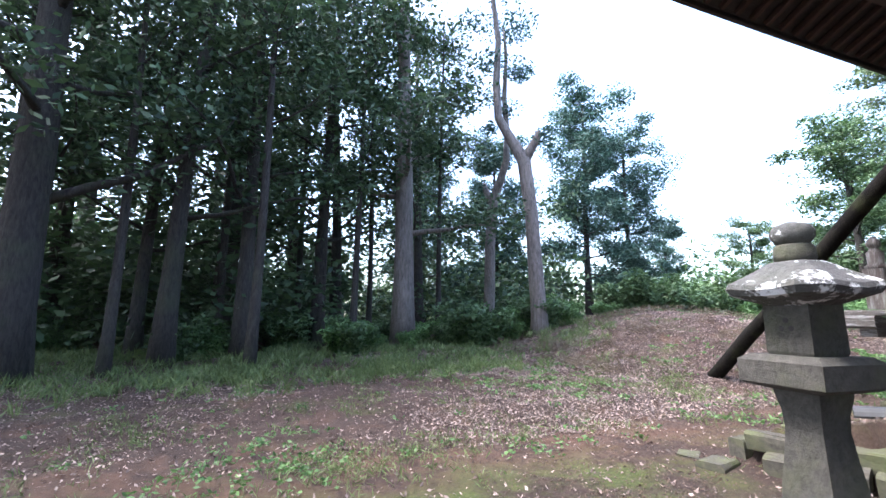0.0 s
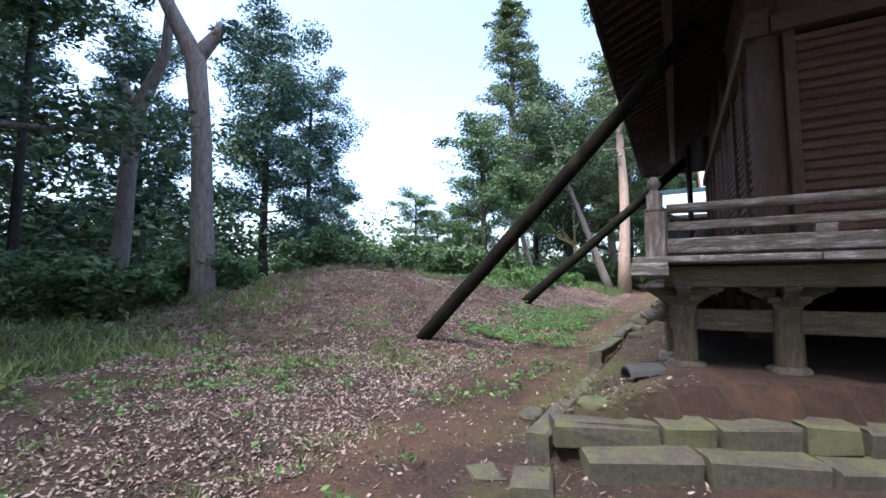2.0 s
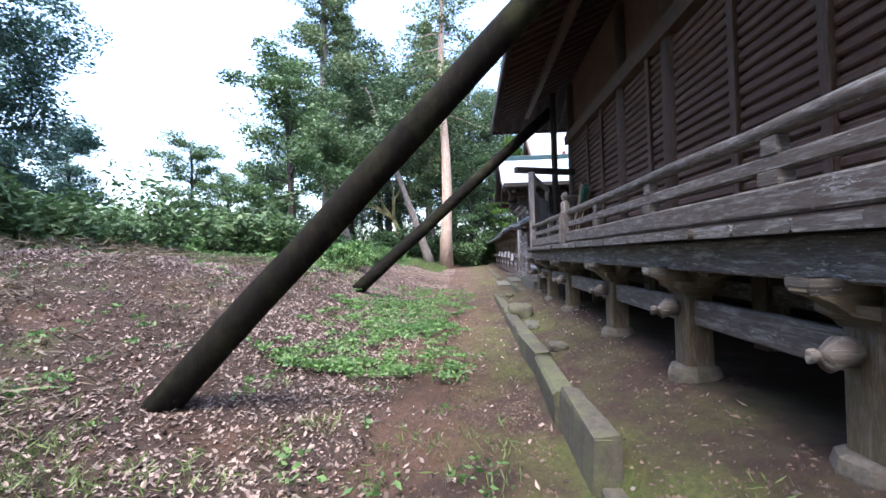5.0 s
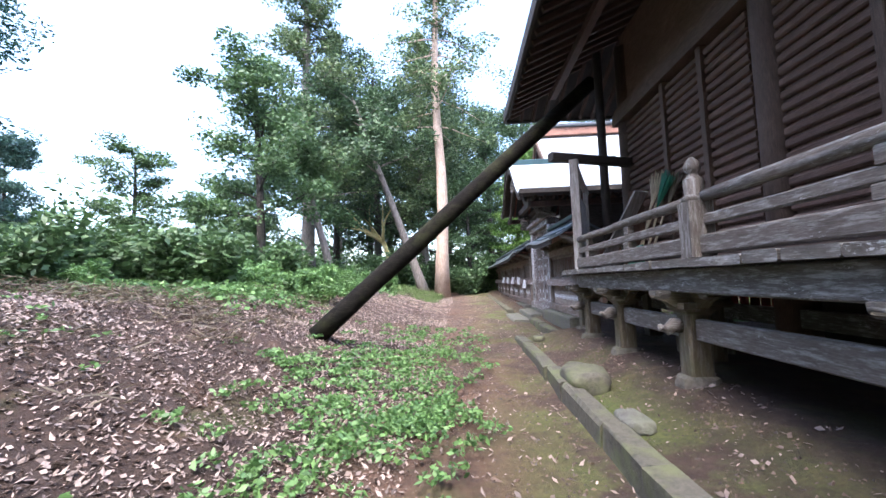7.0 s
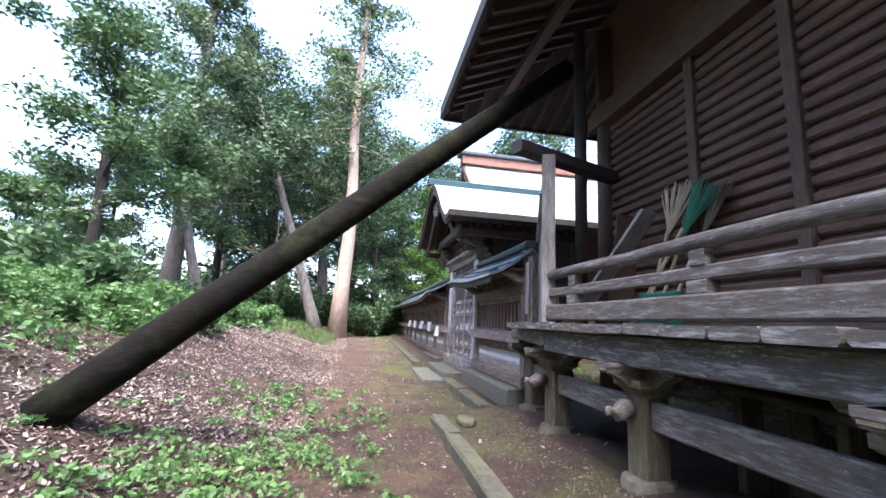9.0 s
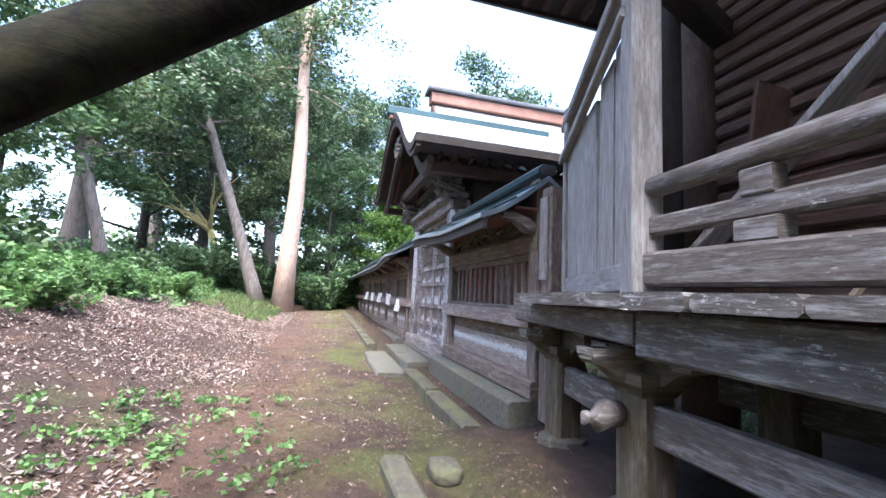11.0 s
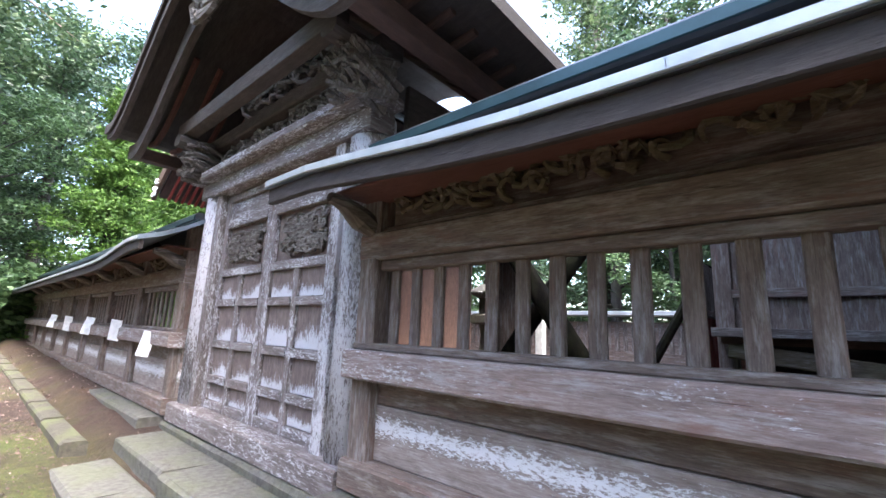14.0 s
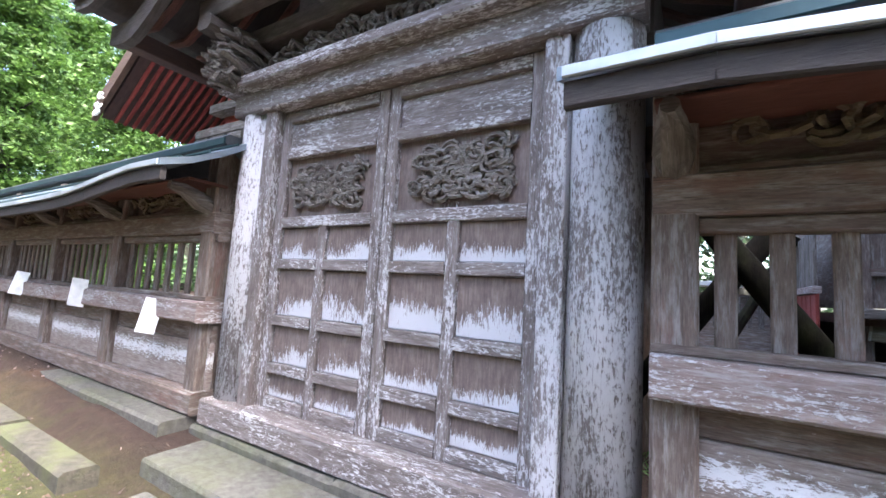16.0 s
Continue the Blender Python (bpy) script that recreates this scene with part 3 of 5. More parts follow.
post_x = [5.57, 6.09, 7.45, 8.95, 10.82, 12.27, 13.6, 14.55]
for i, x in enumerate(post_x):
    py = (2.10 if i == 0 else 2.18) - 0.19 * max(0, x - 13.4)
    p = veranda_post(x, py)
    st = part("base_stone", lathe(bmesh.new(), [(0.16, -0.20), (0.17, -0.03), (0.155, 0.02), (0.12, 0.04)], (x + 0.01, py, 0.68), 9), M_BASE, ver)
post_y = [1.36, 0.2, -1.0, -2.4, -3.8]
for y in post_y:
    veranda_post(5.62, y)
    part("base_stone", lathe(bmesh.new(), [(0.16, -0.20), (0.17, -0.03), (0.155, 0.02), (0.12, 0.04)], (5.63, y, 0.68), 9), M_BASE, ver)
for a, b in zip(post_x, post_x[1:]):
    part("tie_beam", beam(bmesh.new(), (a, 2.18 - 0.19 * max(0, a - 13.4), 1.08), (b, 2.18 - 0.19 * max(0, b - 13.4), 1.08), 0.075, 0.17, 0.012), M_RAIL, ver)
for a, b in zip([2.10] + post_y, post_y):
    part("tie_beam", beam(bmesh.new(), (5.62, a, 1.08), (5.62, b, 1.08), 0.075, 0.19, 0.012), M_PILLAR, ver)
for x in post_x[:-1]:
    bm = bmesh.new()
    pts = [(x + 0.04, 2.18 + 0.09, 1.10), (x, 2.18 + 0.16, 1.115), (x, 2.18 + 0.22, 1.075), (x, 2.18 + 0.26, 1.09), (x, 2.18 + 0.27, 1.12)]
    part("carved_nosing", tube(bm, pts, [0.06, 0.058, 0.045, 0.03, 0.016], 12), M_RAIL, ver, smooth=True)
for x in (5.95, 8.0, 10.0, 12.0, 13.6):
    part("inner_post", block(x - 0.09, x + 0.09, 1.2, 1.38, 0.66, DECK - 0.07), M_PILLAR, ver)
part("inner_rail", block(6.5, 14.0, 1.27, 1.33, 1.05, 1.2), M_DECK, ver)

# railing of the veranda
rail = thing("veranda_railing", "weathered grey wooden railing with onion-topped newel posts", "railing")


def newel(x, y, top=2.34, w=0.085):
    p = part("newel_post", block(x - w, x + w, y - w, y + w, DECK, top - 0.32, 0.012), M_RAIL, rail)
    prof = [(w * 1.02, 0), (w * 1.03, 0.03), (w * 0.72, 0.05), (w * 0.78, 0.16), (w * 0.5, 0.18), (w * 0.38, 0.205), (w * 0.62, 0.225), (w * 0.68, 0.255), (w * 0.5, 0.29), (w * 0.18, 0.32)]
    part("finial", lathe(bmesh.new(), prof, (x, y, top - 0.32), 12), M_RAIL, p, smooth=True)
    return p


RY = 2.33
for x, y in ((5.28, 2.29), (10.35, 2.355)):
    newel(x, y)
newel(5.28, -4.8)
for a, b in ((5.36, 10.27), (10.43, 13.33)):
    part("handrail", tube(bmesh.new(), [(a + (b - a) * i / 8, RY + random.uniform(-0.006, 0.006), 2.045 + random.uniform(-0.006, 0.006)) for i in range(9)], [0.042] * 9, 10), M_RAIL, rail, smooth=True)
    part("middle_rail", beam(bmesh.new(), (a, RY, 1.885), (b, RY, 1.885), 0.05, 0.075, 0.01, 0, 0.004), M_RAIL, rail)
    part("bottom_rail", beam(bmesh.new(), (a, RY, 1.715), (b, RY, 1.715), 0.11, 0.13, 0.012, 0, 0.004), M_RAIL, rail)
for x in (6.4, 7.7, 9.0, 11.6, 12.9):
    part("stub_post", block(x - 0.065, x + 0.065, RY - 0.04, RY + 0.04, 1.78, 1.85), M_RAIL, rail)
    part("stub_post", block(x - 0.05, x + 0.05, RY - 0.03, RY + 0.03, 1.92, 2.005), M_RAIL, rail)
part("handrail", tube(bmesh.new(), [(5.28, 2.2 - 0.875 * i, 2.045 + random.uniform(-0.006, 0.006)) for i in range(9)], [0.042] * 9, 10), M_RAIL, rail, smooth=True)
part("middle_rail", beam(bmesh.new(), (5.28, 2.2, 1.885), (5.28, -4.7, 1.885), 0.05, 0.075, 0.01, 0, 0.004), M_RAIL, rail)
part("bottom_rail", beam(bmesh.new(), (5.28, 2.2, 1.715), (5.28, -4.7, 1.715), 0.11, 0.13, 0.012, 0, 0.004), M_DECK, rail)
for y in (1.15, -0.3, -1.8):
    part("stub_post", block(5.24, 5.32, y - 0.065, y + 0.065, 1.78, 1.85), M_RAIL, rail)

# board screen at the far end of the veranda
screen = thing("board_screen", "weathered grey plank screen with a split board in a post frame", "screen")
part("frame_post", block(13.33, 13.48, 2.27, 2.39, DECK, 3.20), M_SCREEN, screen)
part("frame_post", block(14.93, 15.02, 2.29, 2.37, DECK, 3.12), M_SCREEN, screen)
part("head_rail", beam(bmesh.new(), (13.42, 2.33, 3.15), (15.12, 2.33, 3.02), 0.09, 0.075, 0.01), M_SCREEN, screen)
part("batten", beam(bmesh.new(), (13.42, 2.385, 2.86), (15.0, 2.385, 2.70), 0.05, 0.05, 0.008), M_SCREEN, screen)
for lo, hi, tlo, thi, yy, top in ((13.49, 13.725, 13.49, 13.72, 2.315, 2.86), (13.735, 14.01, 13.73, 13.98, 2.321, 2.82), (14.015, 14.84, 14.06, 14.92, 2.327, 2.76)):
    bm = bmesh.new()
    lower = [bm.verts.new((px, py, 1.765)) for px, py in ((lo, yy), (hi, yy), (hi, yy + 0.026), (lo, yy + 0.026))]
    upper = [bm.verts.new((px, py, top)) for px, py in ((tlo, yy), (thi, yy), (thi, yy + 0.026), (tlo, yy + 0.026))]
    bm.faces.new(lower[::-1])
    bm.faces.new(upper)
    for i in range(4):
        bm.faces.new((lower[i], lower[(i + 1) % 4], upper[(i + 1) % 4], upper[i]))
    part("plank", bm, M_SCREEN, screen)
part("foot_board", block(13.49, 14.92, 2.30, 2.36, DECK + 0.008, 1.762), M_SCREEN, screen)
screen.matrix_basis = Matrix.Translation((13.4, 2.33, 0)) @ pose(0, 0, 0, 0, 0, -21.6) @ Matrix.Translation((-13.4, -2.33, 0))
part("end_tie", beam(bmesh.new(), (13.38, 2.66, 3.26), (13.9, 1.25, 3.25), 0.14, 0.12, 0.012), M_EAVE, hall)
part("steel_post", tube(bmesh.new(), [(13.85, 1.75, DECK), (13.85, 1.75, 5.0)], [0.065, 0.065], 12), M_EAVE, hall, smooth=True)

# ---- the props that hold up the eave ----
def prop(base, top, r):
    o = thing("prop_log", "long mossy log propping up the hall's eave", "prop", "props")
    b, t = Vector(base), Vector(top)
    pts = [b + (t - b) * (i / 10) + Vector((random.uniform(-1, 1), random.uniform(-1, 1), random.uniform(-1, 1))) * 0.012 for i in range(11)]
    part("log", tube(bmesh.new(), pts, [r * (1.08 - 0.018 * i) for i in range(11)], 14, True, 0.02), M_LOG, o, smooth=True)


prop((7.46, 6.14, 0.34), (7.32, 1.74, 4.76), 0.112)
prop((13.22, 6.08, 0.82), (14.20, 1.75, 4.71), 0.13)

# ---- kerbs ----
kerb_row = thing("terrace_kerb", "mossy cut stone kerb along the terrace edge", "kerb", kind="structure")


def kerb_stone(x0, x1, y0, y1, z0, z1, yaw=0.0, mat=None):
    cx, cy, cz = (x0 + x1) / 2, (y0 + y1) / 2, (z0 + z1) / 2
    bm = block(x0 - cx, x1 - cx, y0 - cy, y1 - cy, z0 - cz, z1 - cz, 0.022)
    for v in bm.verts:
        v.co += Vector((random.uniform(-1, 1), random.uniform(-1, 1), random.uniform(-1, 1))) * 0.012
    o = part("kerb_stone", bm, mat or M_STONE, kerb_row)
    o.matrix_basis = pose(cx, cy, cz, random.uniform(-2, 2), random.uniform(-2, 2), yaw + random.uniform(-2.5, 2.5))


x = 4.15
while x < 14.6:
    w = random.uniform(0.6, 1.15)
    h = ground_z(x + w / 2, 3.4)
    if x > 6.5:
        h = max(h, 0.40)
    if not (8.6 < x < 8.9):
        kerb_stone(x, x + w - 0.03, 2.96, 3.12, h - 0.2, h + 0.15 + random.uniform(-0.06, 0.03), random.uniform(-1, 1))
    x += w
for x_front, z0, z1, depth, widths, y in ((4.07, 0.27, 0.455, 0.30, (0.30, 0.36, 0.52), 2.98), (3.84, 0.06, 0.30, 0.26, (0.42, 0.60, 0.72), 2.74)):
    first = True
    while y > -0.9:
        w = 0.72 if first else random.choice(widths)
        first = False
        xc = x_front + 0.45 * (2.98 - (y - w / 2)) + depth / 2
        kerb_stone(xc - depth / 2, xc + depth / 2, y - w + 0.05, y + 0.02, z0, z1 + random.uniform(-0.02, 0.02), 24)
        y -= w * 0.93
kerb_stone(3.66, 3.98, 2.86, 3.12, -0.05, 0.2, 15)
kerb_stone(3.70, 3.92, 3.2, 3.42, -0.02, 0.17, 40)


# ---- stone lantern ----
lan = thing("stone_lantern", "grey stone lantern with a lichen-patched cap", "stone lantern", at=(0, 0, 0))
LX, LY = 2.39, 1.19


def turned(obj, deg):
    obj.matrix_basis = Matrix.Translation((LX, LY, 0)) @ pose(0, 0, 0, 0, 0, deg)
    return obj


LT = -4
turned(part("base", lathe(bmesh.new(), [(0.22, -0.1), (0.22, 0.14), (0.17, 0.22)], (0, 0, 0), square=True), M_LANTERN, lan), LT)
turned(part("shaft", lathe(bmesh.new(), [(0.145, 0.2), (0.128, 0.45), (0.116, 0.72), (0.098, 0.88), (0.088, 1.0), (0.092, 1.08), (0.108, 1.16), (0.112, 1.20)], (0, 0, 0), square=True), M_LANTERN, lan), LT)
turned(part("platform", lathe(bmesh.new(), [(0.13, 1.185), (0.195, 1.205), (0.209, 1.215), (0.209, 1.325), (0.17, 1.355)], (0, 0, 0), square=True), M_LANTERN, lan), LT)
fire = turned(part("fire_box", lathe(bmesh.new(), [(0.108, 1.35), (0.115, 1.37), (0.113, 1.61)], (0, 0, 0), square=True), M_LANTERN, lan), LT)
# three dark discs give the shade inside small holes; nothing is cut out
for i, (u, v) in enumerate(((0.0, 0.026), (-0.024, -0.014), (0.024, -0.014))):
    bm = tube(bmesh.new(), [(-0.1165, -u, 1.50 + v), (-0.106, -u, 1.50 + v)], [0.014, 0.014], 12)
    part("hole", bm, M_EAVE, fire)
bm = bmesh.new()
rings = []
for r, z, lift in ((0.12, 1.60, 0.0), (0.255, 1.645, 0.02), (0.275, 1.675, 0.03), (0.265, 1.70, 0.03), (0.18, 1.76, 0.01), (0.11, 1.815, 0), (0.09, 1.825, 0)):
    ring = []
    for i in range(16):
        a = 2 * math.pi * (i + 0.5) / 16
        q = 1 / max(abs(math.cos(a)), abs(math.sin(a)))
        corner = (q - 1) / 0.41
        ring.append(bm.verts.new((r * q * math.cos(a) * 0.97, r * q * math.sin(a) * 0.97, z + lift * corner)))
    rings.append(ring)
for r0, r1 in zip(rings, rings[1:]):
    for i in range(16):
        bm.faces.new((r0[i], r0[(i + 1) % 16], r1[(i + 1) % 16], r1[i]))
bm.faces.new(rings[0][::-1])
bm.faces.new(rings[-1])
turned(part("cap", bm, M_LANTERN_TOP, lan, "lichen-whitened stone cap"), LT)
turned(part("neck", lathe(bmesh.new(), [(0.082, 1.82), (0.092, 1.84), (0.088, 1.90), (0.075, 1.915)], (0, 0, 0), 12), M_LANTERN, lan, smooth=True), LT)
turned(part("finial", lathe(bmesh.new(), [(0.066, 1.91), (0.094, 1.95), (0.098, 1.985), (0.08, 2.015), (0.03, 2.035)], (0, 0, 0), 12), M_LANTERN_TOP, lan, smooth=True), LT)

# ---- the roofed fence ----
FY = 1.80


def sukibei(name, x0, x1, z_sill, gate_side, posts_at, label):
    f = thing(name, label, "fence", "fence stretches")
    part("stone_base", block(x0, x1, FY - 0.20, FY + 0.30, z_sill - 0.4, z_sill - 0.14, 0.02), M_SLAB, f)
    part("ground_sill", beam(bmesh.new(), (x0 - 0.02, FY + 0.03, z_sill - 0.06), (x1, FY + 0.03, z_sill - 0.06), 0.20, 0.15, 0.015), M_FENCE, f)
    zb = z_sill + 0.015
    zm = zb + (1.33 - zb) * 0.46
    zm = zb + (1.33 - zb) * 0.72
    part("lower_board", block(x0, x1, FY - 0.02, FY + 0.018, zb, zm - 0.004), M_PEEL, f)
    part("lower_board", block(x0, x1, FY - 0.02, FY + 0.010, zm, 1.33), M_FENCE, f)
    part("waist_rail", beam(bmesh.new(), (x0 - 0.02, FY + 0.06, 1.425), (x1, FY + 0.06, 1.425), 0.20, 0.15, 0.012, 0, 0.003), M_FENCE_RED, f)
    part("picket_sill", block(x0, x1, FY - 0.05, FY + 0.09, 1.50, 1.535), M_FENCE, f)
    part("picket_head", block(x0, x1, FY - 0.04, FY + 0.05, 1.93, 1.985), M_FENCE, f)
    part("head_beam", beam(bmesh.new(), (x0, FY + 0.02, 2.065), (x1, FY + 0.02, 2.065), 0.14, 0.155, 0.012), M_FENCE, f)
    part("frieze_board", block(x0, x1, FY - 0.06, FY - 0.03, 2.145, 2.46), M_FENCE, f)
    part("frieze_lip", block(x0, x1, FY - 0.02, FY + 0.05, 2.145, 2.175), M_FENCE, f)
    for a, b in zip(posts_at, posts_at[1:]):
        tagged(part("frieze_carving", carving(bmesh.new(), a + 0.09, b - 0.09, 2.185, 2.44, FY - 0.02, 0.10, int((b - a) * 34), 0.10, int(a * 10)), M_PILLAR, f), kind="stuff")
    for px in posts_at:
        part("fence_post", block(px - 0.075, px + 0.075, FY - 0.075, FY + 0.085, z_sill, 2.60, 0.012), M_FENCE, f)
        bm = bmesh.new()
        part("eave_bracket", tube(bm, [(px, FY + 0.05, 2.17), (px, FY + 0.16, 2.21), (px, FY + 0.28, 2.27), (px, FY + 0.37, 2.285)], [0.06, 0.07, 0.045, 0.03], 8), M_CARVE, f)
    for a, b in zip(posts_at, posts_at[1:]):
        n = max(3, int(round((b - a - 0.15) / 0.155)))
        for i in range(n):
            px = a + 0.075 + (b - a - 0.15) * (i + 0.5) / n
            part("picket", block(px - 0.034, px + 0.034, FY - 0.012, FY + 0.012, 1.53, 1.935, 0.006), M_FENCE, f)
    # roof: metal sheets on a shallow curve, seen from below as boards
    xa, xb = (x0 - 0.02, x1 + 0.22) if gate_side == x1 else (x0 - 0.22, x1)
    bm = bmesh.new()
    n = max(2, int((x1 - x0) / 0.35))
    top, low = [], []
    for i in range(n + 1):
        x = xa + (xb - xa) * i / n
        e = abs(x - gate_side)
        up = 0.11 * math.exp(-(e / 0.9) ** 2)
        prof = [(FY + 0.585, 2.262 + up), (FY + 0.40, 2.335 + up * 0.9), (FY + 0.20, 2.47 + up * 0.6), (FY, 2.63 + up * 0.3), (FY - 0.20, 2.47 + up * 0.6), (FY - 0.585, 2.262 + up)]
        top.append([bm.verts.new((x, yy, zz)) for yy, zz in prof])
        low.append([bm.verts.new((x, yy, zz - 0.045)) for yy, zz in prof])
    for a, b, flip in ((top, top, False), (low, low, True)):
        for i in range(n):
            for j in range(5):
                q = (a[i][j], a[i][j + 1], a[i + 1][j + 1], a[i + 1][j])
                bm.faces.new(q if flip else q[::-1])
    for i in range(n):
        for j in (0, 5):
            bm.faces.new((top[i][j], top[i + 1][j], low[i + 1][j], low[i][j]))
    for i in (0, n):
        for j in range(5):
            bm.faces.new((top[i][j], top[i][j + 1], low[i][j + 1], low[i][j]))
    part("roof_sheet", bm, M_METAL_BLUE, f, "pale blue-grey metal roofing")
    part("roof_boarding", block(x0, x1 - 0.02, FY + 0.02, FY + 0.30, 2.325, 2.345), M_SOFFIT_RED, f, "faded red soffit boards")
    for i in range(n):
        xs = [xa + 0.02 + (xb - xa - 0.04) * (i + k) / n for k in (0, 1)]
        zs = [2.178 + 0.11 * math.exp(-((x - gate_side) / 0.9) ** 2) for x in xs]
        part("eave_board", beam(bmesh.new(), (xs[0], FY + 0.55, zs[0]), (xs[1] + 0.002, FY + 0.55, zs[1]), 0.035, 0.085, 0.006), M_EAVE, f)
        part("drip_edge", beam(bmesh.new(), (xs[0], FY + 0.590, zs[0] + 0.060), (xs[1] + 0.002, FY + 0.590, zs[1] + 0.060), 0.012, 0.036, 0.004), M_METAL, f)
    for q, (yy, zz) in enumerate(((0.47, 2.306), (0.30, 2.402), (0.11, 2.542))):
        part("roof_seam", tube(bmesh.new(), [(xa + (xb - xa) * i / n, FY + yy, zz + 0.012 + (0.095, 0.082, 0.05)[q] * math.exp(-((xa + (xb - xa) * i / n - gate_side) / 0.9) ** 2)) for i in range(n + 1)], [0.011] * (n + 1), 6), M_METAL_EDGE, f)
    part("ridge_cap", beam(bmesh.new(), (x0, FY, 2.685), (x1, FY, 2.685), 0.15, 0.09, 0.02), M_SLATE, f)
    part("ridge_strip", block(x0, x1, FY + 0.077, FY + 0.09, 2.645, 2.70), M_METAL_EDGE, f)
    return f


sukibei("roofed_fence", 15.10, 17.62, 0.93, 17.62, (15.18, 17.55), "weathered roofed picket fence with a carved frieze and peeling paint")
sukibei("roofed_fence", 20.45, 33.0, 0.86, 20.45, (20.55, 22.0, 23.5, 25.0, 26.5, 28.0, 29.5, 31.0, 32.9), "long weathered roofed picket fence with paper slips")
endp = thing("fence_end_post", "weathered wooden end post patched with boards", "post")
part("post", block(14.94, 15.09, 1.68, 1.86, 0.66, 2.50, 0.015), M_FENCE, endp)
part("patch_board", block(14.96, 15.08, 1.865, 1.885, 1.75, 2.42), M_SCREEN, endp)
for i, (x, z) in enumerate(((20.98, 1.36), (22.35, 1.46), (24.0, 1.48), (25.7, 1.48), (27.5, 1.5))):
    p = thing("paper_slip", "white paper slip hung on the fence rail", "paper", "paper slips")
    bm = bmesh.new()
    beam(bm, (x, FY + 0.19, z - 0.13), (x, FY + 0.19, z + 0.13), 0.13, 0.004, 0.001)
    ob = part("sheet", bm, M_WHITE, p)
    ob.matrix_basis = Matrix.Translation((x, FY + 0.19, z)) @ pose(0, 0, 0, 8, 9 * (-1) ** i, -42) @ Matrix.Translation((-x, -FY - 0.19, -z))

# ---- the gate ----
gate = thing("shrine_gate", "weathered double-leaf shrine gate with flaking white paint", "gate")
GY = 1.76
ZT, ZL = 0.86, 2.84
for x, s in ((17.82, 1), (20.24, -1)):
    part("round_post", tube(bmesh.new(), [(x, GY - 0.06, 0.7), (x, GY - 0.06, 2.99)], [0.155, 0.15], 20), M_GATE_POST, gate, smooth=True)
part("jamb", block(17.965, 18.075, GY - 0.12, GY + 0.06, ZT, ZL), M_GATE_POST, gate)
part("jamb", block(19.965, 20.08, GY - 0.12, GY + 0.06, ZT, ZL), M_GATE, gate)
part("threshold", beam(bmesh.new(), (17.68, GY + 0.02, 0.775), (20.35, GY + 0.02, 0.775), 0.26, 0.17, 0.015), M_GATE, gate)
part("lintel", beam(bmesh.new(), (17.66, GY + 0.0, 2.925), (20.4, GY + 0.0, 2.925), 0.20, 0.16, 0.012), M_GATE, gate)
part("cornice", beam(bmesh.new(), (17.58, GY + 0.05, 3.045), (20.48, GY + 0.05, 3.045), 0.30, 0.08, 0.012), M_GATE, gate)
part("frieze_board", block(17.75, 20.3, GY - 0.10, GY - 0.06, 3.085, 3.52), M_ROOFWOOD, gate)
part("gable_wall", block(18.25, 20.0, GY - 0.10, GY - 0.06, 3.525, 3.95), M_ROOFWOOD, gate)
tagged(part("frieze_carving", carving(bmesh.new(), 17.8, 20.25, 3.09, 3.36, GY - 0.03, 0.12, 130, 0.10, 5), M_CARVE, gate), kind="stuff")
part("upper_beam", beam(bmesh.new(), (17.62, GY, 3.43), (20.55, GY, 3.43), 0.2, 0.13, 0.012), M_ROOFWOOD, gate)
tagged(part("gable_carving", carving(bmesh.new(), 18.1, 19.9, 3.52, 3.95, GY - 0.03, 0.13, 80, 0.13, 9), M_CARVE, gate), kind="stuff")
for x in (17.72, 20.34):
    tagged(part("beast_head", carving(bmesh.new(), x - 0.24, x + 0.24, 2.97, 3.40, GY - 0.10, 0.46, 95, 0.13, int(x * 3)), M_CARVE, gate, "carved beast-head beam end"), kind="stuff")
    part("bracket_arm", block(x - 0.08, x + 0.08, GY + 0.105, GY + 0.42, 3.33, 3.44, 0.03), M_ROOFWOOD, gate)


